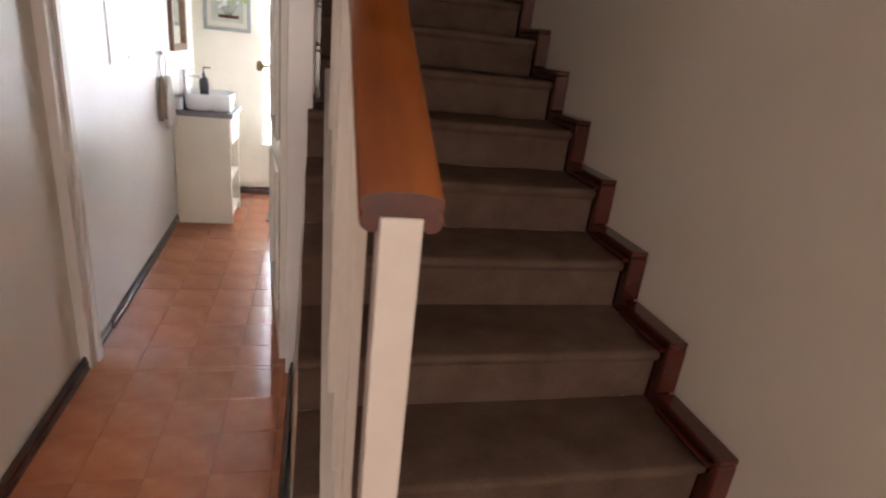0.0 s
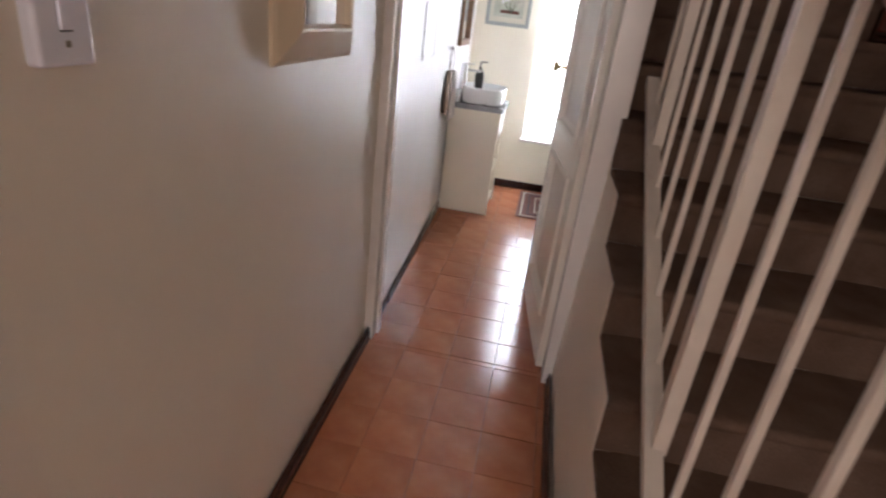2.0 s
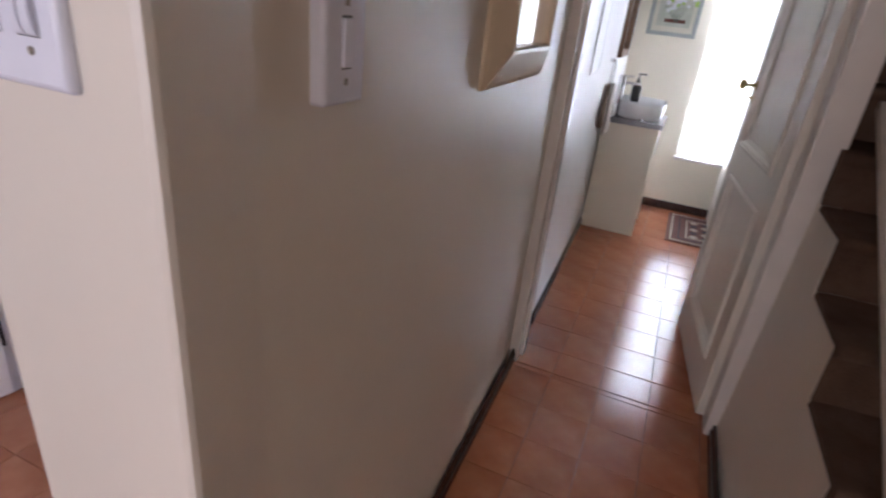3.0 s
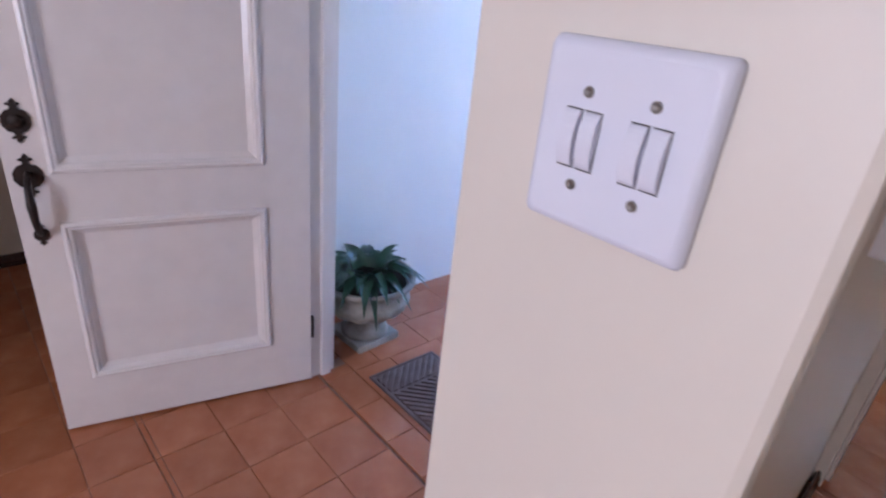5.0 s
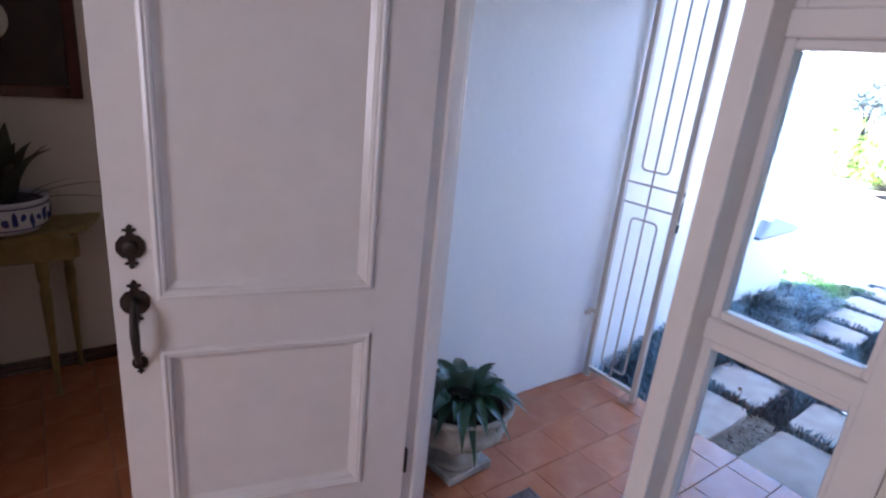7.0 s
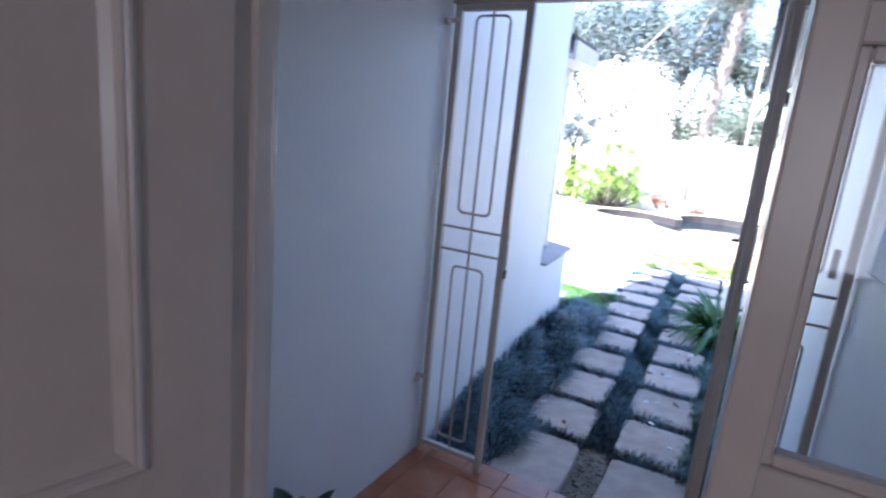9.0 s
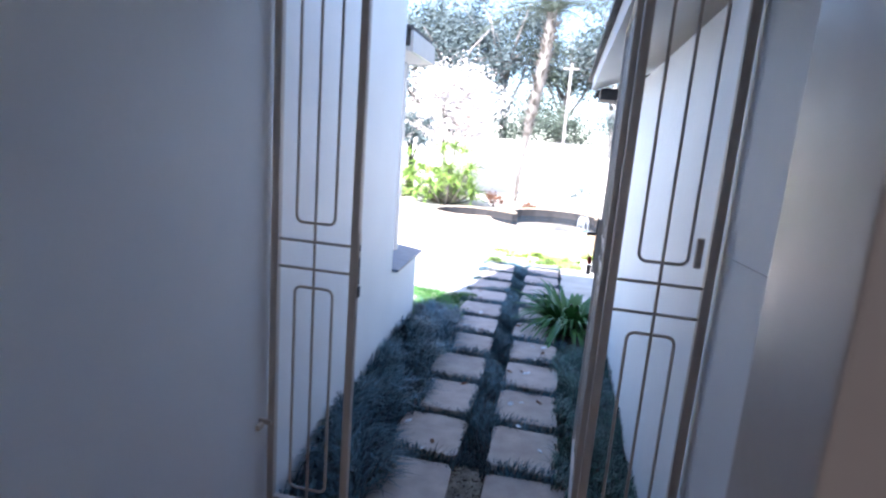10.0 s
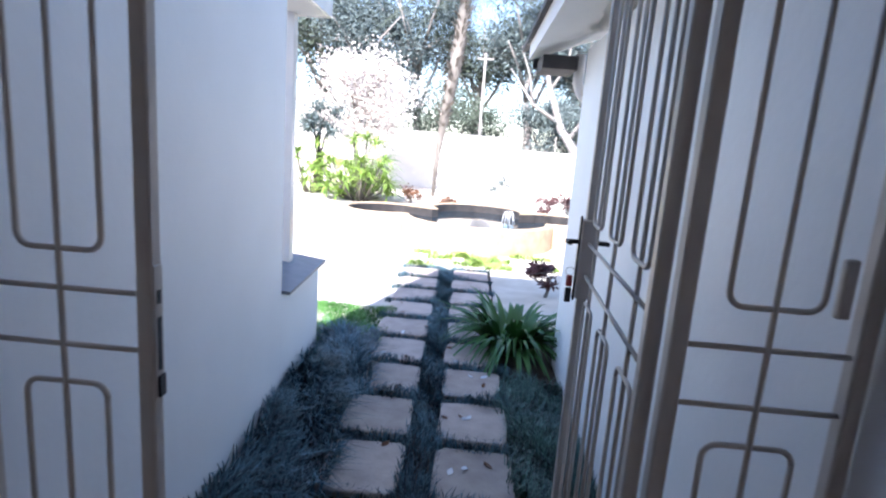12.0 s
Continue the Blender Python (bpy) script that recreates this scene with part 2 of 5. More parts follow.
# ---- mesh helpers ----
def box(bm, x0, x1, y0, y1, z0, z1, bevel=0.0, seg=1):
    vs = [bm.verts.new(c) for c in ((x0, y0, z0), (x1, y0, z0), (x1, y1, z0), (x0, y1, z0), (x0, y0, z1), (x1, y0, z1), (x1, y1, z1), (x0, y1, z1))]
    fs = [bm.faces.new([vs[i] for i in q]) for q in ((3, 2, 1, 0), (4, 5, 6, 7), (0, 1, 5, 4), (1, 2, 6, 5), (2, 3, 7, 6), (3, 0, 4, 7))]
    if bevel:
        bmesh.ops.bevel(bm, geom=list({e for f in fs for e in f.edges}), offset=bevel, segments=seg, affect="EDGES", profile=0.5)
    return vs


def prism(bm, pts, axis, a, b):
    """A closed outline of (u, v) pushed from a to b along axis."""
    def co(u, v, w):
        return {"x": (w, u, v), "y": (u, w, v), "z": (u, v, w)}[axis]
    lo, hi = [bm.verts.new(co(u, v, a)) for u, v in pts], [bm.verts.new(co(u, v, b)) for u, v in pts]
    k = len(pts)
    bm.faces.new(lo)
    bm.faces.new(hi[::-1])
    for i in range(k):
        bm.faces.new((lo[i], hi[i], hi[(i + 1) % k], lo[(i + 1) % k]))


def tube(bm, pts, r, seg=8, taper=None):
    """A round bar along a line of points; taper gives the radius at each."""
    pts = [Vector(p) for p in pts]
    rings = []
    up = None
    for i, p in enumerate(pts):
        d = (pts[min(i + 1, len(pts) - 1)] - pts[max(i - 1, 0)]).normalized()
        if up is None:
            up = d.orthogonal().normalized()
        u = (up - d * up.dot(d)).normalized()
        up = u
        v = d.cross(u)
        rr = taper[i] if taper else r
        rings.append([bm.verts.new(p + rr * (math.cos(a) * u + math.sin(a) * v)) for a in (2 * math.pi * k / seg for k in range(seg))])
    for a, b in zip(rings, rings[1:]):
        for k in range(seg):
            bm.faces.new((a[k], a[(k + 1) % seg], b[(k + 1) % seg], b[k])).smooth = True
    bm.faces.new(rings[0][::-1])
    bm.faces.new(rings[-1])


def lathe(bm, prof, seg=32, at=(0, 0, 0), smooth=True):
    rings = [[bm.verts.new((at[0] + r * math.cos(2 * math.pi * k / seg), at[1] + r * math.sin(2 * math.pi * k / seg), at[2] + z)) for k in range(seg)] for r, z in prof]
    for a, b in zip(rings, rings[1:]):
        for k in range(seg):
            bm.faces.new((a[k], a[(k + 1) % seg], b[(k + 1) % seg], b[k])).smooth = smooth
    if prof[0][0] > 1e-4:
        bm.faces.new(rings[0][::-1])
    if prof[-1][0] > 1e-4:
        bm.faces.new(rings[-1])


def part(name, bm, material, parent=None, label="", **tags):
    me = bpy.data.meshes.new(name)
    bmesh.ops.recalc_face_normals(bm, faces=bm.faces)
    bm.to_mesh(me)
    bm.free()
    me.materials.append(material)
    ob = new(name, me)
    if parent is not None:
        ob.parent = parent
    return tagged(ob, label=label, **tags)


def thing(name, at=(0, 0, 0), rz=0.0, **tags):
    e = new(name)
    e.location = at
    e.rotation_euler = (0, 0, radians(rz))
    e.empty_display_size = 0.05
    return tagged(e, **tags)


def boxes(name, rows, material, parent=None, bevel=0.0, seg=1, label="", **tags):
    bm = bmesh.new()
    for r in rows:
        box(bm, *r, bevel=bevel, seg=seg)
    return part(name, bm, material, parent, label, **tags)


def structure(name, rows, material, bevel=0.0, label=""):
    return boxes(name, rows, material, bevel=bevel, label=label, kind="structure")


def pieces(name, mesh_bm, material, parent, places, tip=0.0):
    """Alike pieces on one mesh: places are (x, y, z, turn)."""
    me = bpy.data.meshes.new(name)
    bmesh.ops.recalc_face_normals(mesh_bm, faces=mesh_bm.faces)
    mesh_bm.to_mesh(me)
    mesh_bm.free()
    me.materials.append(material)
    for x, y, z, a in places:
        o = new(name, me)
        o.location = (x, y, z)
        o.rotation_euler = (tip, 0, a)
        o.parent = parent


# ---- plan ----
LW, LW2, RW = -0.20, -0.30, 0.635      # passage wall, the same wall in the washroom, wall under the stairs
SX, SY = -0.425, 1.19                  # wall end with the light switches
BACK = 5.93                            # far wall of the washroom
SWX = 1.815                            # wall beside the stairs
FY, FY2 = 1.83, 1.95                   # front wall
HX = -3.45                             # hall wall behind the console table
PLX, PRX = -2.205, -0.605               # porch walls
FALL = 0.028                            # fall of the porch floor towards the gate
GY = 3.35                              # plane of the security gate
CEIL = 2.6
RISE, GO, Y3 = 0.1765, 0.293, 1.725      # stairs: Y3 is the nosing of the third step


def nose(n):
    return Y3 + GO * (n - 3), RISE * n - 0.055


# ---- large structure ----
bm = bmesh.new()
box(bm, -5.2, SWX, -2.5, 1.995, -0.30, -0.008)
box(bm, LW2 - 0.1, SWX, 1.995, 6.1, -0.30, -0.008)
prism(bm, [(1.995, -0.30), (1.995, -0.008), (GY + 0.09, -0.008 - FALL * (GY + 0.09 - 1.995)), (GY + 0.09, -0.30)], "x", -2.6, LW2 - 0.1)
part("floor", bm, M_GROUT, None, "brown grout bed of the tiled floor", kind="structure")
bm = bmesh.new()
prism(bm, [(SX + 0.006, SY), (LW + 0.026, SY), (LW + 0.033, SY + 0.003), (LW + 0.035, SY + 0.010), (LW + 0.018, 1.32), (LW - 0.003, 1.75), (LW - 0.020, 2.3), (LW - 0.042, 3.008), (LW - 0.12, 3.008), (LW - 0.12, FY - 0.001), (SX, FY - 0.001), (SX, SY + 0.006)], "z", 0, CEIL)
part("wall_passage", bm, M_WALL, None, "cream painted passage wall with a satin sheen", kind="structure")
bm = bmesh.new()
prism(bm, [(LW2 - 0.12, 2.90), (LW - 0.043, 3.0085), (LW - 0.043, 3.12), (-0.226, 3.13), (LW2, 5.20), (LW2, 6.07), (LW2 - 0.12, 6.07)], "z", 0, CEIL)
part("wall_washroom", bm, M_WASH, None, "pale cream washroom side wall", kind="structure")
structure("wall_back", [(LW2, 0.27, BACK, 6.07, 0, CEIL), (0.27, 0.80, BACK, 6.07, 0, 0.47), (0.27, 0.80, BACK, 6.07, 2.10, CEIL), (0.80, SWX, BACK, 6.07, 0, CEIL)], M_BATH, label="pale yellow washroom end wall")
structure("wall_washroom_side", [(1.10, 1.20, 3.20, BACK, 0, 1.0)], M_BATH, label="pale yellow washroom wall")
structure("wall_stairs", [(SWX, SWX + 0.12, -2.5, 6.07, 0, 5.0)], M_WALL, label="cream plaster wall beside the stairs")
structure("wall_partition", [(RW, 0.70, 3.00, 6.07, 2.03, 5.0), (RW, 0.70, 3.98, 6.07, 0, 2.03), (RW, 0.70, 3.00, 3.98, 1.0, 2.03)], M_WALL, label="cream painted partition beside the stairs")
structure("ceiling", [(HX, RW, -2.5, FY2, CEIL, CEIL + 0.1), (RW, SWX, -2.5, 1.5, CEIL, CEIL + 0.1), (LW2 - 0.12, RW, FY2, 6.07, CEIL, CEIL + 0.1), (RW, SWX, 1.0, 6.07, 5.0, 5.1)], M_CEIL, label="white painted ceiling")
structure("wall_upper", [(RW - 0.1, SWX + 0.12, 1.4, 1.5, CEIL + 0.1, 5.0), (RW - 0.1, RW, 1.5, 3.0, CEIL + 0.1, 5.0), (RW, SWX, 6.07, 6.17, 0, 5.0)], M_WALL)
structure("wall_hall_back", [(HX, SWX + 0.12, -2.62, -2.5, 0, CEIL)], M_WALL, label="cream painted wall or light screen of the hall")
structure("wall_hall_side", [(HX - 0.12, HX, -2.62, FY2, 0, CEIL)], M_WALL, label="cream painted wall or light screen of the hall")
# Unseen screens added to block lamp light from the table side and stairs.
structure("wall_hall_divider", [(-2.35, -2.23, -2.5, 0.30, 0, CEIL)], M_WALL, label="cream painted wall or light screen of the hall")
structure("wall_hall_divider_2", [(0.02, 0.14, -2.5, 0.30, 0, CEIL)], M_WALL, label="cream painted wall or light screen of the hall")
structure("wall_front", [(HX, -1.845, FY, FY2, 0, CEIL), (-1.845, -0.58, FY, FY2, 2.13, CEIL), (-0.58, LW - 0.12, FY, FY2, 0, CEIL)], M_WALL, label="cream painted front wall")
def wall_x(y):
    """The garden side of the porch wall runs a little outward."""
    return PLX - 0.045 * (y - 3.44)


bm = bmesh.new()
prism(bm, [(PLX, FY2), (PLX, 3.44), (wall_x(5.28), 5.28), (wall_x(5.28) - 0.25, 5.28), (PLX - 0.30, FY2)], "z", -0.3, 2.75)
part("wall_porch", bm, M_PORCH, None, "white painted porch wall", kind="structure")
structure("wall_porch_2", [(PRX, PRX + 0.2, FY2, 6.40, -0.3, 2.12)], M_PORCH, label="white painted porch wall")
structure("wall_porch_head", [(PLX, PRX, GY, GY + 0.12, 2.12, 2.75)], M_PORCH, label="white painted wall over the gate")
# Unseen; sized to shade path and porch, and closed against stray sun.
structure("wall_upper_storey", [(-3.45, 3.2, GY + 0.12, GY + 0.3, 2.75, 5.6), (-3.45, 3.2, FY2 + 0.02, GY + 0.12, 5.4, 5.6), (-3.3, 1.7, FY + 0.02, FY2 - 0.01, 2.65, 5.5), (-3.3, -3.1, FY2 + 0.02, GY + 0.12, 2.75, 5.4), (-3.3, PLX, GY, GY + 0.12, 2.4, 2.75)], M_PORCH, label="unseen white painted upper storey wall shading the path")
structure("ceiling_porch", [(PLX, PRX, FY2, GY + 0.12, 2.75, 2.85)], M_CEIL)
structure("ground", [(-150, 150, GY + 0.09, 300, -0.5, -0.14)], M_SOILOUT, label="brown garden soil")
structure("garden_paving", [(-14, -2.50, 6.3, 21.99, -0.14, -0.125), (-2.50, 14, 9.3, 21.99, -0.14, -0.125), (-2.50, -1.95, 6.9, 9.3, -0.14, -0.128), (-1.0, 4.0, 7.2, 9.3, -0.14, -0.128)], M_GRAVEL, label="pale sunlit gravel")

# skirtings with two grooves, each a run of its own
def skirting(name, p, q, side, h=0.065, label="dark brown varnished skirting board"):
    """side: the way out of the wall, as (x, y)."""
    bm = bmesh.new()
    d = Vector((q[0] - p[0], q[1] - p[1], 0))
    n = Vector((side[0], side[1], 0))
    prof = [(0, 0), (0.018, 0), (0.020, 0.010), (0.015, 0.018), (0.018, 0.024), (0.018, 0.036), (0.013, 0.042), (0.014, h - 0.012), (0.008, h), (0, h)]
    lo = [bm.verts.new(Vector((p[0], p[1], z)) + n * o) for o, z in prof]
    hi = [bm.verts.new(Vector((p[0], p[1], z)) + n * o + d) for o, z in prof]
    k = len(prof)
    bm.faces.new(lo)
    bm.faces.new(hi[::-1])
    for i in range(k):
        bm.faces.new((lo[i], hi[i], hi[(i + 1) % k], lo[(i + 1) % k]))
    return part(name, bm, M_SKIRT, None, label, kind="structure")


skirting("baseboard", (LW + 0.010, SY + 0.005), (LW - 0.028, 3.008), (1, 0))
skirting("baseboard_washroom", (-0.240, 3.37), (-0.296, 5.02), (1, 0))
skirting("baseboard_end", (-0.237, 3.13), (-0.247, 3.369), (1, 0))
skirting("baseboard_stair_side", (RW, 1.15), (RW, 2.93), (-1, 0))
skirting("baseboard_back", (LW2, BACK), (1.08, BACK), (0, -1))
skirting("baseboard_hall", (HX, -2.3), (HX, FY), (1, 0))
skirting("baseboard_front", (HX, FY), (-1.90, FY), (0, -1))

# wall under the stairs, its top stepping up with them
bm = bmesh.new()
pts = [(nose(1)[0] + 0.02, 0.0)]
for n in range(1, 7):
    pts += [(nose(n)[0] + 0.02, nose(n)[1] - 0.02), (nose(n + 1)[0] + 0.02, nose(n)[1] - 0.02)]
pts += [(3.0, nose(7)[1] - 0.02), (3.0, 0.0)]
prism(bm, pts, "x", RW, RW + 0.080)
for v in bm.verts:
    if v.co.x < RW + 0.01 and v.co.z > 0.02:
        v.co.x += 0.040
part("wall_stair_side", bm, M_WALL, None, "cream painted wall under the carpeted stairs", kind="structure")

# ---- stairs ----
stair = thing("staircase", (0, 0, 0), label="staircase covered with worn brown carpet beside the white balustrade", category="stairs")
rng = random.Random(5)
for n in range(1, 18):
    y, z = nose(n)
    bm = bmesh.new()
    prof = [(y + 0.022, z - RISE), (y + 0.018, z - 0.045), (y + 0.006, z - 0.036), (y - 0.002, z - 0.026), (y - 0.004, z - 0.014), (y + 0.002, z - 0.004), (y + 0.012, z),
            (y + 0.12, z - 0.002), (y + GO + 0.022, z), (y + GO + 0.05, z - 0.05), (y + GO + 0.05, z - RISE)]
    # the carpet end bulges over the wall a little
    cols = 14
    rows = []
    for i in range(cols + 1):
        x = RW + 0.042 + (1.757 - RW - 0.042) * i / cols
        edge = 0.010 * math.exp(-((i) / 0.8) ** 2)
        rows.append([bm.verts.new((x, py + noise.noise(Vector((x * 3, n * 7, k))) * 0.004 - edge, pz + noise.noise(Vector((x * 4, n * 3, k + 9))) * 0.003)) for k, (py, pz) in enumerate(prof)])
    kk = len(prof)
    for a, b in zip(rows, rows[1:]):
        for i in range(kk):
            bm.faces.new((a[i], b[i], b[(i + 1) % kk], a[(i + 1) % kk])).smooth = 1 <= i < 7
    bm.faces.new(rows[0])
    bm.faces.new(rows[-1][::-1])
    part("step", bm, M_CARPET, stair, "")


def stair_board(name, x0, x1, n0, n1, lip, label):
    """A stepped skirting board that follows the treads, with a moulded upper edge."""
    ob = thing(name, label=label, category="skirting board")
    def outline(up, front):
        pts = []
        for n in range(n0, n1):
            y, z = nose(n)
            pts += [(y - front, (z - RISE if n > n0 else z - RISE - 0.15) + up), (y - front, z + up)]
        y, z = nose(n1)
        pts += [(y - front, nose(n1 - 1)[1] + up)]
        low = [(y - front, nose(n1 - 1)[1] - 0.20), (nose(n0)[0] - front, nose(n0)[1] - RISE - 0.16)]
        return pts + low
    bm = bmesh.new()
    prism(bm, outline(0.030, 0.022), "x", x0, x1)
    part("board", bm, M_DARKW, ob, "")
    for n in range(n0, n1):
        y, z = nose(n)
        bm = bmesh.new()
        box(bm, x0 - lip, x1, y - 0.044, y + GO - 0.044, z + 0.030, z + 0.050, bevel=0.004)
        box(bm, x0 - lip, x1, y - 0.044, y - 0.022, z - RISE + 0.0505, z + 0.0295, bevel=0.004)
        box(bm, x0 - lip * 2.0, x0 + 0.002, y - 0.020, y + GO - 0.062, z + 0.003, z + 0.020, bevel=0.004)
        part("moulding", bm, M_DARKW, ob, "")
    return ob


stair_board("stair_skirting", 1.762, SWX - 0.002, 1, 15, 0.012, "dark red varnished stepped skirting board along the stairs")
stair_board("stair_skirting_short", 0.702, 0.722, 8, 15, 0.006, "dark varnished stepped skirting board on the partition")
boxes("skirting_end", [(RW + 0.004, 0.700, 2.955, 2.998, 1.175, 1.235)], M_DARKW, None, 0.003, label="dark brown end block of the stair skirting", category="skirting board")

# ---- balustrade ----
BX, SL = 0.788, 0.555
bal = thing("balustrade", (BX, 1.22, 0), label="white metal balustrade with a thick orange varnished handrail beside the stairs", category="railing")


def rail_line(y):
    return 1.288 + SL * (y - 1.205)     # lower edge of the handrail


def foot_line(y):
    return 0.475 + (RISE / GO) * (y - Y3) + 0.06


bm = bmesh.new()
half = [(0.0215, 0.016), (0.0215, 0.003), (0.025, 0.0), (0.033, 0.0005), (0.0385, 0.005), (0.0400, 0.011), (0.0365, 0.015), (0.0360, 0.019), (0.0392, 0.022), (0.0400, 0.027), (0.0385, 0.032), (0.033, 0.0355), (0.018, 0.0385)]
prof = [(-u, v) for u, v in half] + [(0.0, 0.0392)] + half[::-1]
ys = [1.207, 1.5, 2.0, 2.6, 2.99]
rows = [[bm.verts.new((u, y - 1.22, rail_line(y) + v)) for u, v in prof] for y in ys]
for a, b in zip(rows, rows[1:]):
    for i in range(len(prof)):
        j = (i + 1) % len(prof)
        bm.faces.new((a[i], a[j], b[j], b[i])).smooth = i < len(prof) - 1
bm.faces.new(rows[0][::-1])
bm.faces.new(rows[-1])
hr = part("handrail", bm, M_RAIL, bal, "orange varnished moulded handrail")
bm = bmesh.new()
pv = [bm.verts.new((u * 0.985, 1.2065 - 1.22, rail_line(1.2065) + v * 0.99)) for u, v in prof]
bm.faces.new(pv[::-1])
r = bmesh.ops.extrude_face_region(bm, geom=bm.faces[:])
for v in r["geom"]:
    if isinstance(v, bmesh.types.BMVert):
        v.co.y -= 0.0015
part("end_grain", bm, M_RAILSIDE, hr, "dark red end grain")
bm = bmesh.new()
prism(bm, [(0.0 + 0.02, foot_line(1.24)), (1.77, foot_line(2.99)), (1.77, foot_line(2.99) + 0.032), (0.02, foot_line(1.24) + 0.032)], "x", -0.052, -0.012)
part("bottom_rail", bm, M_BALUS, bal, "")
boxes("newel_post", [(-0.0208, 0.0205, -0.0175, 0.022, 0.122, rail_line(1.204) + 0.0165)], M_BALUS, bal, 0.002, 2)
for i, y in enumerate([1.22 + 0.165 * k for k in range(1, 11)]):
    thick = i in (3, 8)
    hw = 0.0170 if thick else 0.0068
    bm = bmesh.new()
    prism(bm, [(y - 1.22 - hw, foot_line(y - hw) + 0.02), (y - 1.22 + hw, foot_line(y + hw) + 0.02), (y - 1.22 + hw, rail_line(y + hw) + 0.0155), (y - 1.22 - hw, rail_line(y - hw) + 0.0155)], "x", -0.021 - hw, -0.021 + hw)
    part("post" if thick else "baluster", bm, M_BALUS, bal, "")

# ---- doors ----
def door_leaf(name, length, height, face, label, panels, thick=0.042, stile=0.155, free=None):
    """A panelled leaf along +x from its hinge, its shown face towards -y. panels: (z0, z1)."""
    d = thing(name, label=label, category="door")
    t0, t1 = (0, thick)
    free = free or stile
    bands = sorted({0.0, height, *[z for p in panels for z in p]})
    bm = bmesh.new()
    box(bm, 0, stile, t0, t1, 0, height)
    box(bm, length - free, length, t0, t1, 0, height)
    for a, b in zip(bands, bands[1:]):
        if (a, b) not in panels:
            box(bm, stile, length - free, t0, t1, a, b)
    part("frame", bm, face, d, "")
    for a, b in panels:
        x0, x1 = stile, length - free
        bm = bmesh.new()
        box(bm, x0, x1, t0 + 0.015, t1 - 0.015, a, b)
        part("panel", bm, face, d, "")
        bm = bmesh.new()
        w = 0.042
        prof = [(-0.004, -0.001), (0.000, -0.010), (0.008, -0.013), (0.014, -0.008), (0.018, -0.009), (0.024, -0.003), (0.026, 0.004), (w, 0.0145), (w, 0.016), (-0.004, 0.016)]
        for s, y0 in ((1, t0), (-1, t1)):
            rings = []
            for u, v in prof:
                rings.append([bm.verts.new(c) for c in ((x0 + u, y0 + s * v, a + u), (x1 - u, y0 + s * v, a + u), (x1 - u, y0 + s * v, b - u), (x0 + u, y0 + s * v, b - u))])
            for p, q in zip(rings, rings[1:]):
                for i in range(4):
                    bm.faces.new((p[i], p[(i + 1) % 4], q[(i + 1) % 4], q[i]))
        part("moulding", bm, face, d, "")
    return d


hx, hy, ox, oy = -1.768, 1.812, -1.992, 1.000
ang = math.degrees(math.atan2(oy - hy, ox - hx))
LEN = math.hypot(ox - hx, oy - hy)
front = door_leaf("front_door", LEN, 2.03, M_TRIMW, "open white painted panelled front door with dark iron fittings", [(0.20, 0.765), (0.922, 1.90)], free=0.105)
# the shown face is on the passage side, so the thickness goes the other way
front.location, front.rotation_euler = (hx, hy, 0.012), (0, 0, radians(ang))
for c in front.children:
    c.data.transform(Matrix.Diagonal((1, -1, 1, 1)))
    c.data.flip_normals()


def lathe_on(bm, cx, cz, prof, seg=20):
    """A turned knob that stands out of the leaf's face towards +y."""
    rings = [[bm.verts.new((cx + r * math.cos(2 * math.pi * k / seg), h, cz + r * math.sin(2 * math.pi * k / seg))) for k in range(seg)] for r, h in prof]
    for a, b in zip(rings, rings[1:]):
        for k in range(seg):
            bm.faces.new((a[k], a[(k + 1) % seg], b[(k + 1) % seg], b[k])).smooth = True
    bm.faces.new(rings[-1])


def iron_plate(bm, cx, cz, s, tips=(1, -1)):
    pts = []
    fin = [(-0.50, 0.0), (-0.30, 0.30), (-0.34, 0.46), (-0.62, 0.52), (-0.70, 0.72), (-0.42, 0.80), (-0.22, 0.76), (-0.28, 1.0), (0.0, 1.30), (0.28, 1.0), (0.22, 0.76), (0.42, 0.80), (0.70, 0.72), (0.62, 0.52), (0.34, 0.46), (0.30, 0.30), (0.50, 0.0)]
    R_ = 0.026 * s
    for k in range(36):
        a = 2 * math.pi * k / 36
        near = [t for t in tips if abs((a - t * math.pi / 2 + math.pi) % (2 * math.pi) - math.pi) < 0.40]
        if near:
            if abs((a - near[0] * math.pi / 2 + math.pi) % (2 * math.pi) - math.pi) < 0.05:
                u = fin[::-1] if near[0] > 0 else fin
                pts += [(cx + R_ * 0.72 * x, cz + near[0] * R_ * (0.90 + 0.72 * h)) for x, h in u]
            continue
        r = R_ * (1 + 0.05 * abs(math.sin(5 * a)))
        pts.append((cx + r * math.cos(a), cz + r * math.sin(a)))
    prism(bm, pts, "y", 0.0, 0.005)


fx = LEN - 0.052
lock = bmesh.new()
iron_plate(lock, fx, 1.070, 1.28)
lathe_on(lock, fx, 1.070, [(0.018, 0.004), (0.018, 0.010), (0.012, 0.013), (0.0005, 0.013)])
part("lock_plate", lock, M_IRON, front, "dark iron lock escutcheon")
bm = bmesh.new()
iron_plate(bm, fx, 0.915, 1.35)
iron_plate(bm, fx, 0.735, 0.75)
hnd = part("pull_plates", bm, M_IRON, front, "")
bm = bmesh.new()
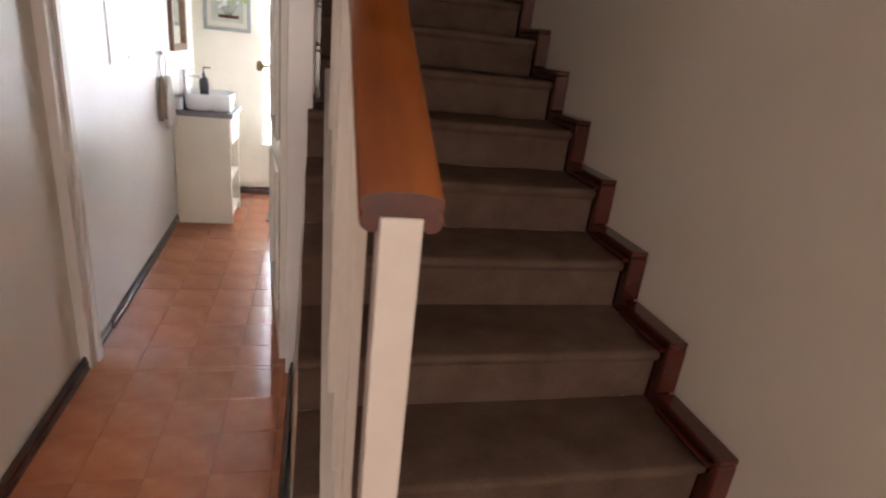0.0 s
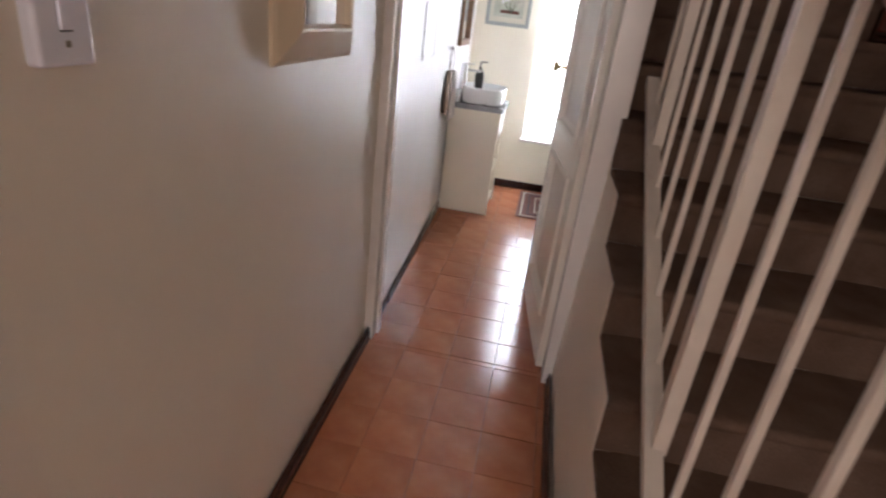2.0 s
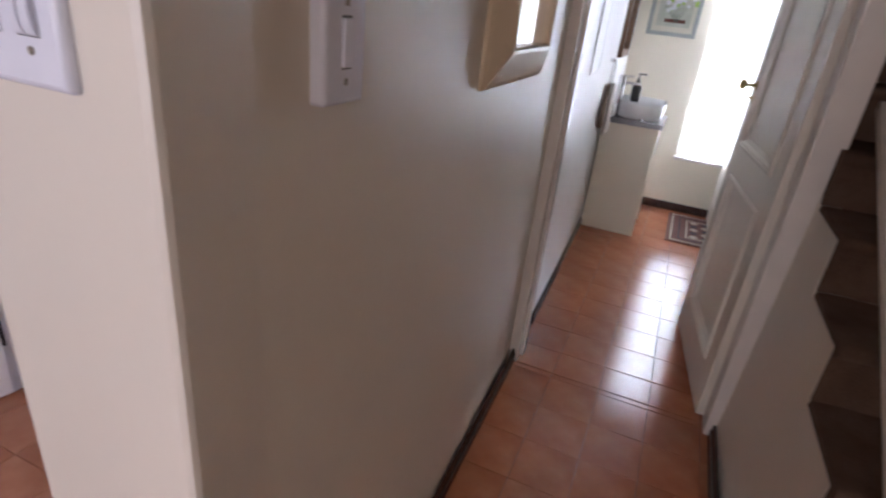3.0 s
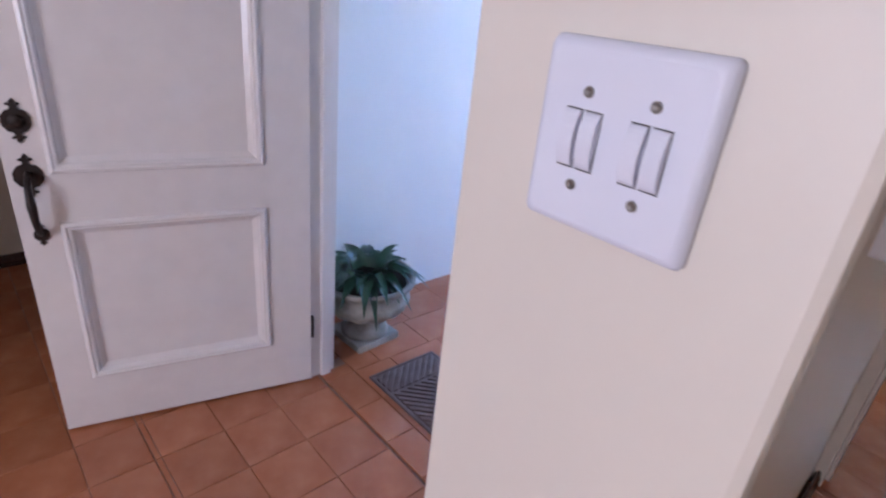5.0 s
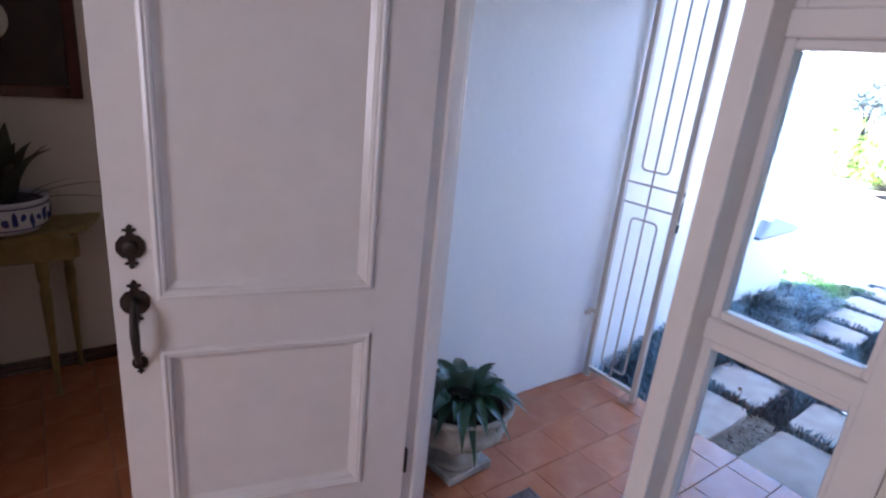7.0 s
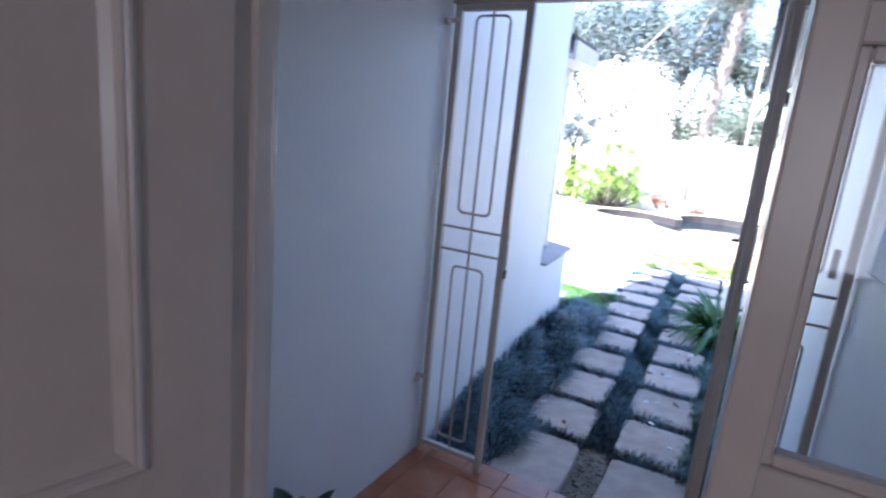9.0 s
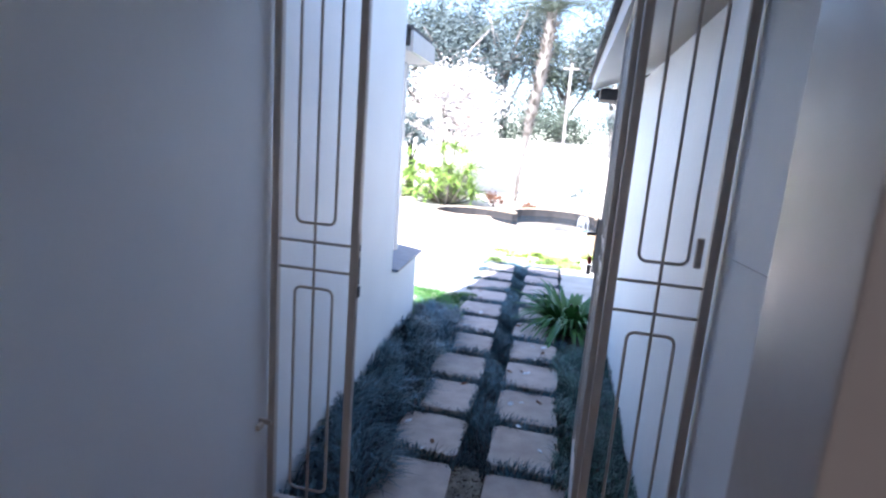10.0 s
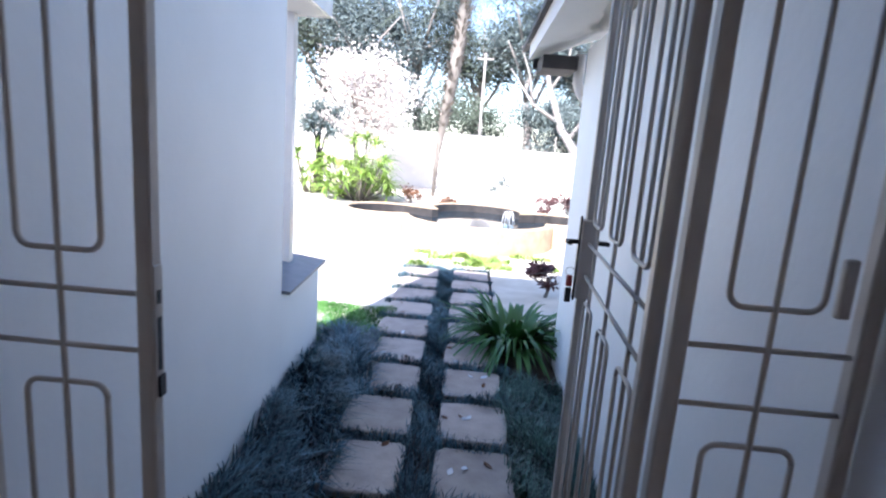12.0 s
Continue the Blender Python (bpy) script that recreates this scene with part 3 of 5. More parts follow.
tube(bm, [(fx, 0.004, 0.925), (fx, 0.028, 0.915), (fx, 0.045, 0.89), (fx, 0.050, 0.84), (fx, 0.045, 0.79), (fx, 0.030, 0.752), (fx, 0.004, 0.737)], 0.008, 10, taper=[0.007, 0.008, 0.010, 0.0125, 0.010, 0.008, 0.007])
part("pull_handle", bm, M_IRON, front, "dark iron pull handle")
boxes("hinge", [(-0.012, -0.001, -0.018, 0.004, 0.20, 0.295)], M_IRON, front, 0.002, label="dark hinge")
boxes("latch", [(LEN - 0.001, LEN + 0.001, -0.03, -0.012, 0.90, 1.0)], M_BRASS, front)

# front frame with its side light
frame_ob = thing("door_frame", label="white painted door frame with a tall glazed side light", category="door frame")
boxes("jamb", [(-1.845, -1.784, 1.815, 1.93, 0, 2.13), (-1.800, -1.768, 1.862, 1.905, 0, 2.08)], M_TRIMW, frame_ob, 0.003, 2)
boxes("head", [(-1.784, -0.63, 1.835, 1.93, 2.075, 2.13)], M_TRIMW, frame_ob, 0.003, 2)
boxes("mullion", [(-0.954, -0.908, 1.815, 1.965, 0, 2.075)], M_TRIMW, frame_ob, 0.004, 2)
boxes("side_post", [(-0.640, -0.582, 1.835, 1.965, 0, 2.13)], M_TRIMW, frame_ob, 0.003, 2)
zs = [0.07, 0.60, 1.173, 1.714, 2.075]
for a, b in zip(zs, zs[1:]):
    boxes("glazing_bar", [(-0.908, -0.640, 1.875, 1.925, a - (0.045 if a < 0.1 else 0.022), a + 0.022)], M_TRIMW, frame_ob, 0.003, 1)
    bm = bmesh.new()
    x0, x1, z0, z1 = -0.908, -0.640, a + 0.022, b - 0.022
    for q in ((x0, x0 + 0.018, z0, z1), (x1 - 0.018, x1, z0, z1), (x0 + 0.018, x1 - 0.018, z0, z0 + 0.018), (x0 + 0.018, x1 - 0.018, z1 - 0.018, z1)):
        box(bm, q[0], q[1], 1.882, 1.9075, q[2], q[3], bevel=0.003)
    part("glazing_bead", bm, M_TRIMW, frame_ob, "")
    g = boxes("pane", [(x0 + 0.004, x1 - 0.004, 1.908, 1.912, z0 + 0.002, z1 - 0.002)], M_GLASS, frame_ob, label="clear glass pane")
    g.visible_shadow = False

# washroom door and its frame
wf = thing("washroom_door_frame", label="white gloss painted door frame at the end of the passage", category="door frame")
boxes("jamb", [(LW - 0.16, LW - 0.003, 3.01, 3.125, 0, 2.07)], M_TRIMW, wf, 0.004, 2)
boxes("jamb", [(0.600, RW + 0.06, 2.94, 3.05, 0, 2.07)], M_TRIMW, wf, 0.004, 2)
boxes("head", [(LW - 0.11, RW + 0.06, 3.01, 3.125, 2.07, 2.13)], M_TRIMW, wf, 0.004, 2)
boxes("stop", [(LW - 0.003, LW + 0.010, 3.07, 3.11, 0, 2.06)], M_TRIMW, wf, 0.002, 1)
structure("wall_over_door", [(LW2, RW, 3.012, 3.12, 2.13, CEIL)], M_WALL)
wd = door_leaf("washroom_door", 0.80, 2.02, M_DOORC, "open cream white gloss panelled door with a brass knob", [(0.20, 0.86), (1.0, 1.90)], stile=0.12)
wa = math.atan2(3.84 - 3.055, 0.515 - 0.612)
wd.location, wd.rotation_euler = (0.612, 3.055, 0.010), (0, 0, wa)
bm = bmesh.new()
for s, y0 in ((1, 0.042), (-1, 0.0)):
    base = [(0.024, 0.0), (0.024, 0.004), (0.010, 0.006), (0.007, 0.030), (0.009, 0.038), (0.022, 0.046), (0.026, 0.056), (0.020, 0.068), (0.0005, 0.072)]
    lathe_on(bm, 0.75, 1.255, [(r, y0 + s * h) for r, h in base])
part("knob", bm, M_BRASS, wd, "aged brass door knob")
boxes("key", [(0.747, 0.753, 0.042, 0.075, 1.198, 1.206), (0.745, 0.755, 0.042, 0.045, 1.185, 1.215)], M_BRASS, wd, label="small brass key")
boxes("strip", [(0.0, 0.80, -0.003, -0.0005, -0.008, 0.02)], M_DARKW, wd, label="dark weather strip")

# ---- wall fittings ----
plate = thing("light_switch", (-0.2915, SY, 1.4365), label="white plastic light switch plate with four rockers on the cream wall", category="light switch")
bm = bmesh.new()
vs = [(-0.0565, 0), (0.0565, 0)]
rings = []
for hw, hh, y in ((0.0565, 0.0575, 0.0), (0.0565, 0.0575, -0.004), (0.0545, 0.0555, -0.0090), (0.0500, 0.0510, -0.011)):
    ring = []
    for cx, cz, a0 in ((1, 1, 0), (-1, 1, 90), (-1, -1, 180), (1, -1, 270)):
        for k in range(4):
            a = radians(a0 + 30 * k)
            ring.append(bm.verts.new((cx * (hw - 0.005) + 0.005 * math.cos(a), y, cz * (hh - 0.005) + 0.005 * math.sin(a))))
    rings.append(ring)
for p, q in zip(rings, rings[1:]):
    for i in range(16):
        bm.faces.new((p[i], p[(i + 1) % 16], q[(i + 1) % 16], q[i])).smooth = True
bm.faces.new(rings[-1])
bm.faces.new(rings[0][::-1])
part("plate", bm, M_SWITCH, plate, "")
for cx in (-0.0285, -0.0150, 0.0150, 0.0285):
    # Black patch for the shade in the gap round the rocker.
    boxes("recess", [(cx - 0.0058, cx + 0.0058, -0.0112, -0.0105, -0.0180, 0.0180)], M_BLACK, plate)
    bm = bmesh.new()
    arc = [(-0.0106 - 0.0062 * math.cos(math.pi * k / 24), 0.0174 * math.sin(math.pi * k / 24)) for k in range(-12, 13, 2)]
    prism(bm, [(-0.0106, -0.0174)] + arc[1:-1] + [(-0.0106, 0.0174)], "x", cx - 0.0053, cx + 0.0053)
    part("rocker", bm, M_SWITCH, plate, "white rocker")
for cx in (-0.0215, 0.0215):
    for cz in (-0.028, 0.028):
        bm = bmesh.new()
        lathe_on(bm, cx, cz, [(0.0034, -0.0105), (0.0034, -0.0118), (0.0026, -0.0122), (0.0020, -0.0114), (0.0004, -0.0114)], 12)
        part("screw", bm, M_SCREW, plate, "dark screw head")

sw = thing("isolator_switch", (LW, 1.455, 1.42), label="narrow white surface switch box on the passage wall", category="light switch")
boxes("box", [(0.0, 0.032, -0.042, 0.042, -0.068, 0.068)], M_SWITCH, sw, 0.006, 3)
boxes("rocker", [(0.0325, 0.0365, -0.010, 0.010, -0.026, 0.026)], M_SWITCH, sw, 0.0015, 2, label="white rocker")
# Shade above and below the rocker, drawn as a black patch.
boxes("recess", [(0.0322, 0.0326, -0.0095, 0.0095, -0.0285, 0.0285)], M_BLACK, sw)
for z in (-0.042, 0.042):
    boxes("screw", [(0.032, 0.0335, -0.004, 0.004, z - 0.004, z + 0.004)], M_SCREW, sw, 0.001)

mir = thing("wall_mirror", (LW - 0.014, 2.285, 1.305), label="small bright mirror in a deep cream frame on the passage wall", category="mirror")
bm = bmesh.new()
W, H = 0.245, 0.62
rings = []
for off, xx in ((0.0, 0.0), (0.0, 0.010), (0.012, 0.018), (0.075, 0.046), (0.083, 0.047), (0.088, 0.040), (0.088, 0.022)):
    rings.append([bm.verts.new(c) for c in ((xx, -W + off, off), (xx, W - off, off), (xx, W - off, H - off), (xx, -W + off, H - off))])
for p, q in zip(rings, rings[1:]):
    for i in range(4):
        bm.faces.new((p[i], p[(i + 1) % 4], q[(i + 1) % 4], q[i]))
part("frame", bm, M_CREAMF, mir, "deep cream frame")
boxes("glass", [(0.018, 0.022, -W + 0.085, W - 0.085, 0.086, H - 0.086)], M_MIRROR, mir, label="mirror glass")

hatch = thing("access_hatch", (-0.2535, 3.90, 1.215), rz=2.05, label="flat white access panel screwed to the washroom wall", category="panel")
boxes("panel", [(0.0, 0.005, -0.163, 0.163, 0.0, 0.62)], M_WASH, hatch, 0.0015)
for q in ((-0.168, -0.163, 0, 0.62), (0.163, 0.168, 0, 0.62), (-0.168, 0.168, -0.005, 0.0)):
    boxes("edge_strip", [(0.0, 0.0058, *q)], M_WASH, hatch)
for y in (-0.15, 0.15):
    boxes("screw", [(0.005, 0.0065, y - 0.004, y + 0.004, 0.012, 0.020)], M_SCREW, hatch, 0.001)

# ---- washroom ----
van = thing("vanity_unit", (-0.285, 5.02, 0), label="cream washroom cabinet with a drawer and two open shelves", category="cabinet")
boxes("side_panel", [(0.0, 0.385, 0.0, 0.025, 0.0, 0.80)], M_BATH, van, 0.002)
boxes("side_panel", [(0.0, 0.385, 0.435, 0.46, 0.0, 0.80)], M_BATH, van, 0.002)
boxes("back", [(0.0, 0.02, 0.025, 0.435, 0.0, 0.80)], M_BATH, van)
boxes("shelf", [(0.02, 0.38, 0.025, 0.435, 0.33, 0.355)], M_BATH, van, 0.002)
boxes("shelf", [(0.02, 0.38, 0.025, 0.435, 0.06, 0.085)], M_BATH, van, 0.002)
boxes("plinth", [(0.02, 0.36, 0.025, 0.435, 0.0, 0.06)], M_BATH, van)
boxes("drawer", [(0.02, 0.392, 0.028, 0.432, 0.60, 0.795)], M_TRIMW, van, 0.004, 2, label="white drawer front")
boxes("countertop", [(-0.298, 0.122, 5.005, 5.50, 0.802, 0.838)], M_STONE, None, 0.003, 2, label="grey stone countertop on the cream cabinet", category="countertop")
bm = bmesh.new()
rings = []
for sx, sy, z in ((0.152, 0.182, 0.0), (0.162, 0.192, 0.012), (0.167, 0.198, 0.055), (0.168, 0.20, 0.11), (0.165, 0.197, 0.118), (0.158, 0.19, 0.116), (0.150, 0.18, 0.07), (0.10, 0.12, 0.025), (0.02, 0.02, 0.018)):
    rings.append([bm.verts.new((sx * math.copysign(abs(math.cos(a)) ** 0.6, math.cos(a)), sy * math.copysign(abs(math.sin(a)) ** 0.6, math.sin(a)), z)) for a in (2 * math.pi * k / 40 for k in range(40))])
for p, q in zip(rings, rings[1:]):
    for i in range(40):
        bm.faces.new((p[i], p[(i + 1) % 40], q[(i + 1) % 40], q[i])).smooth = True
bm.faces.new(rings[0][::-1])
bm.faces.new(rings[-1])
basin = part("basin", bm, M_CERAMIC, None, "white ceramic vessel basin standing on the grey countertop", category="basin")
basin.location = (-0.065, 5.25, 0.838)
boxes("overflow", [(0.02, 0.05, -0.197, -0.192, 0.0, 0.012)], M_CHROME, basin)
tap = thing("tap", (-0.225, 5.13, 0.838), label="tall chrome pillar tap beside the white basin", category="tap")
bm = bmesh.new()
tube(bm, [(0, 0, 0), (0, 0, 0.27)], 0.025, 16)
part("body", bm, M_CHROME, tap, "")
boxes("spout", [(0.0, 0.13, -0.014, 0.014, 0.222, 0.240)], M_CHROME, tap, 0.004, 2)
boxes("lever", [(-0.02, 0.075, -0.006, 0.006, 0.272, 0.280)], M_CHROME, tap, 0.002)
bot = thing("soap_bottle", (-0.14, 5.44, 0.838), label="dark glass pump bottle on the grey countertop", category="bottle")
bm = bmesh.new()
lathe(bm, [(0.034, 0), (0.036, 0.01), (0.036, 0.17), (0.028, 0.20), (0.013, 0.215), (0.013, 0.235)], 20)
part("bottle", bm, M_BLACK, bot, "")
bm = bmesh.new()
tube(bm, [(0, 0, 0.235), (0, 0, 0.275), (0.05, 0, 0.275)], 0.006, 8)
part("pump", bm, M_BLACK, bot, "")
cup = thing("tumbler", (-0.25, 5.06, 0.838), label="small white cup on the countertop edge", category="cup")
bm = bmesh.new()
lathe(bm, [(0.025, 0), (0.032, 0.002), (0.035, 0.09), (0.032, 0.09), (0.028, 0.008), (0.0005, 0.008)], 20)
part("cup", bm, M_CERAMIC, cup, "")
ring = thing("towel_ring", (LW2 + 0.016, 4.70, 1.23), label="chrome towel ring on the washroom wall", category="towel ring")
bm = bmesh.new()
tube(bm, [(0, 0, 0), (0.035, 0, 0)], 0.012, 12)
part("mount", bm, M_CHROME, ring, "")
bm = bmesh.new()
tube(bm, [(0.034, 0.075 * math.sin(a), -0.075 + 0.075 * math.cos(a)) for a in (2 * math.pi * k / 28 for k in range(29))], 0.004, 8)
part("ring", bm, M_CHROME, ring, "")


def cloth(name, at, w, h, mat_, label, folds=5, depth=0.014, seed=0):
    bm = bmesh.new()
    nu, nv = 26, 22
    g = []
    for j in range(nv + 1):
        v = j / nv
        row = []
        for i in range(nu + 1):
            u = i / nu
            pinch = 0.30 + 0.70 * min(1, v * 2.2)
            row.append(bm.verts.new((depth * (1.2 + math.sin(u * folds * 2 * math.pi + seed + v)) * (0.5 + v * 0.6), (u - 0.5) * w * pinch, -h * v - 0.01 * math.sin(u * 9 + seed) * v)))
        g.append(row)
    for j in range(nv):
        for i in range(nu):
            bm.faces.new((g[j][i], g[j][i + 1], g[j + 1][i + 1], g[j + 1][i])).smooth = True
    r = bmesh.ops.extrude_face_region(bm, geom=bm.faces[:])
    for v in r["geom"]:
        if isinstance(v, bmesh.types.BMVert):
            v.co.x += 0.010
    ob = part(name, bm, mat_, None, label, category="towel")
    ob.location = at
    return ob


cloth("hand_towel", (LW2 + 0.026, 4.69, 1.085), 0.15, 0.26, M_TOWEL, "beige hand towel hanging from the towel ring", 3, 0.010, 1)
cloth("guest_towel", (LW2 + 0.045, 4.78, 1.085), 0.15, 0.32, M_TOWELW, "white folded towel hanging from the towel ring", 3, 0.012, 2)
m2 = thing("washroom_mirror", (LW2, 5.22, 1.225), label="mirror in a brown wooden frame above the basin", category="mirror")
for q in ((-0.10, -0.06, 0, 0.80), (0.30, 0.34, 0, 0.80), (-0.06, 0.30, 0, 0.045), (-0.06, 0.30, 0.755, 0.80)):
    boxes("frame", [(0.0, 0.032, *q)], M_PICF, m2, 0.004)
boxes("glass", [(0.004, 0.010, -0.06, 0.30, 0.045, 0.755)], M_MIRROR, m2)
pic = thing("framed_picture", (-0.025, BACK, 1.385), label="pale flower painting in a silver grey frame on the washroom wall", category="picture")
for q in ((-0.185, -0.155, 0, 0.5), (0.155, 0.185, 0, 0.5), (-0.155, 0.155, 0, 0.03), (-0.155, 0.155, 0.47, 0.5)):
    boxes("frame", [(q[0], q[1], -0.022, 0.0, q[2], q[3])], M_SILVER, pic, 0.003)
boxes("mount_board", [(-0.155, 0.155, -0.008, -0.002, 0.03, 0.47)], M_MOUNT, pic)
boxes("painting", [(-0.125, 0.125, -0.010, -0.0085, 0.07, 0.43)], M_PAINTG, pic, label="grey green painted ground")
rng = random.Random(11)
for k in range(26):
    bm = bmesh.new()
    cx, cz, r = rng.gauss(0.0, 0.045), rng.gauss(0.25, 0.05), rng.uniform(0.012, 0.026)
    y0 = -0.0115 - 0.0002 * k
    prism(bm, [(cx + r * (1 + 0.25 * math.sin(5 * a)) * math.cos(a), cz + r * (1 + 0.25 * math.sin(5 * a)) * math.sin(a)) for a in (2 * math.pi * i / 14 for i in range(14))], "y", y0, y0 + 0.0004)
    part("blossom", bm, M_POTW if k % 3 else M_YELLOWFOL, pic, "")
for k in range(9):
    bm = bmesh.new()
    x1 = -0.09 + 0.022 * k
    tube(bm, [(0.02, -0.0108, 0.10), (x1, -0.0110, 0.22)], 0.002, 4)
    part("stem", bm, M_FOLIAGE, pic, "")
boxes("painted_shadow", [(-0.07, 0.09, -0.0113, -0.0106, 0.10, 0.125)], M_RUGB, pic)

win = thing("washroom_window", (0.535, 5.93, 0.47), label="tall white window behind a voile curtain", category="window")
for q in ((-0.265, -0.225, 0, 1.63), (0.225, 0.265, 0, 1.63), (-0.225, 0.225, 0, 0.04), (-0.225, 0.225, 1.59, 1.63)):
    boxes("frame", [(q[0], q[1], 0.045, 0.10, q[2], q[3])], M_TRIMW, win, 0.002)
boxes("sill", [(-0.29, 0.29, -0.045, 0.04, -0.025, 0.0)], M_TRIMW, win, 0.003, 2)
pane = boxes("pane", [(-0.225, 0.225, 0.115, 0.119, 0.04, 1.59)], M_GLASS, win)
pane.visible_shadow = False
bm = bmesh.new()
g = []
for j in range(31):
    v = j / 30
    g.append([bm.verts.new((0.262 + 0.56 * i / 90, 5.905 - 0.010 * math.sin(i * 0.9 + 0.6 * math.sin(v * 3)) - 0.005 * math.sin(i * 2.3), 2.14 - 1.655 * v + (0.012 * math.sin(i * 0.45) if j == 30 else 0))) for i in range(91)])
for j in range(30):
    for i in range(90):
        bm.faces.new((g[j][i], g[j][i + 1], g[j + 1][i + 1], g[j + 1][i])).smooth = True
part("curtain", bm, M_CURTAIN, None, "sheer white voile curtain with a bright window behind it", category="curtain")
bm = bmesh.new()
tube(bm, [(0.22, 5.905, 2.145), (0.86, 5.905, 2.145)], 0.008, 8)
part("curtain_rod", bm, M_CHROME, None, "thin metal curtain rod above the washroom window", category="curtain rod")

rug = thing("rug", (0.62, 5.47, 0.0), label="small woven rug with a brown and cream diamond pattern", category="rug")
boxes("ground", [(-0.285, 0.30, -0.36, 0.36, 0.001, 0.008)], M_RUGB, rug, 0.002)
for i in range(3):
    a, b = 0.255 - 0.055 * i, 0.33 - 0.055 * i
    m_ = (M_RUGC, M_RUGD, M_RUGC)[i]
    boxes("border", [(-a, a, -b, -b + 0.012, 0.0082, 0.0094), (-a, a, b - 0.012, b, 0.0082, 0.0094), (-a, -a + 0.012, -b + 0.0125, b - 0.0125, 0.0082, 0.0094), (a - 0.012, a, -b + 0.0125, b - 0.0125, 0.0082, 0.0094)], m_, rug)
for i in range(-1, 2):
    for j in range(-2, 3):
        bm = bmesh.new()
        cx, cy, r = i * 0.085, j * 0.085, 0.036
        for rr, zz in ((r, 0.0083), (r * 0.5, 0.0096)):
            prism(bm, [(cx + rr, cy), (cx, cy + rr), (cx - rr, cy), (cx, cy - rr)], "z", zz, zz + 0.0010)
        part("motif", bm, M_RUGC if (i + j) % 2 else M_RUGD, rug, "")

# ---- hall ----
tab = thing("console_table", (-3.28, 0.55, 0), label="console table with worn green gold paint against the hall wall", category="table")
bm = bmesh.new()
prism(bm, [(-0.165, -0.55)] + [(-0.165 + 0.34 * math.sin(math.pi * k / 16) ** 0.35, -0.55 + 1.10 * k / 16) for k in range(1, 16)] + [(-0.165, 0.55)], "z", 0.75, 0.775)
part("tabletop", bm, M_TABLE, tab, "")
boxes("apron", [(0.10, 0.125, -0.42, 0.42, 0.65, 0.75), (-0.15, 0.10, -0.44, -0.42, 0.65, 0.75), (-0.15, 0.10, 0.42, 0.44, 0.65, 0.75)], M_TABLE, tab, 0.003)
for sx, sy in ((0.11, 0.30), (0.11, -0.30), (-0.13, 0.40), (-0.13, -0.40)):
    bm = bmesh.new()
    lathe(bm, [(0.010, 0.0), (0.017, 0.015), (0.010, 0.04), (0.012, 0.08), (0.018, 0.35), (0.022, 0.52), (0.016, 0.54), (0.024, 0.57), (0.024, 0.66)], 14, (sx, sy, 0))
    part("leg", bm, M_TABLE, tab, "")
pot = thing("planter_bowl", (-3.27, 0.74, 0.775), label="blue and white patterned ceramic bowl on the console table", category="plant pot")
bm = bmesh.new()
lathe(bm, [(0.11, 0), (0.135, 0.01), (0.165, 0.05), (0.168, 0.10), (0.160, 0.125), (0.168, 0.13), (0.172, 0.142), (0.160, 0.145), (0.150, 0.12), (0.0005, 0.115)], 40)
part("bowl", bm, M_POTW, pot, "")
for z, h_ in ((0.028, 0.006), (0.118, 0.005)):
    bm = bmesh.new()
    r0 = 0.152 if z < 0.05 else 0.1655
    lathe(bm, [(r0, z), (r0 + 0.002, z + h_ / 2), (r0, z + h_)], 40)
    part("band", bm, M_POTB, pot, "cobalt blue band")
rng = random.Random(4)
for k in range(34):
    a = 2 * math.pi * k / 34
    bm = bmesh.new()
    h1 = 0.022 if k % 2 else 0.034
    zc = 0.078 + 0.008 * ((k % 3) - 1)
    pts = []
    for i in range(8):
        b_ = 2 * math.pi * i / 8
        r_ = 0.5 + 0.5 * rng.random()
        pts.append((0.0155 * r_ * math.cos(b_), zc + h1 * r_ * math.sin(b_)))
    c, s = math.cos(a), math.sin(a)
    prism(bm, pts, "y", -0.170, -0.1665)
    bm.transform(Matrix.Rotation(a, 4, "Z"))
    part("motif", bm, M_POTB, pot, "")
bm = bmesh.new()
lathe(bm, [(0.151, 0.10), (0.08, 0.122), (0.0005, 0.128)], 24)
part("soil", bm, M_SOIL, pot, "")


def leaf_strip(bm, base, direction, length, width, droop, up, seg=6, fold=0.25, taper=0.5):
    """A leaf that rises, arcs over and hangs."""
    d = Vector((math.cos(direction), math.sin(direction), 0))
    side = Vector((-d.y, d.x, 0))
    prev = None
    for i in range(seg + 1):
        t = i / seg
        p = Vector(base) + d * (length * (t * math.cos(up) + 0.25 * t * t * droop)) + Vector((0, 0, length * (t * math.sin(up) - droop * t * t)))
        w = width * (math.sin(math.pi * min(1, (t * 0.94 + 0.04)) ** taper) if taper < 1 else (1 - t * 0.96))
        w = max(w, 0.0008)
        row = [bm.verts.new(p - side * w / 2 + Vector((0, 0, w * fold))), bm.verts.new(p), bm.verts.new(p + side * w / 2 + Vector((0, 0, w * fold)))]
        if prev:
            for k in range(2):
                bm.faces.new((prev[k], prev[k + 1], row[k + 1], row[k])).smooth = True
        prev = row


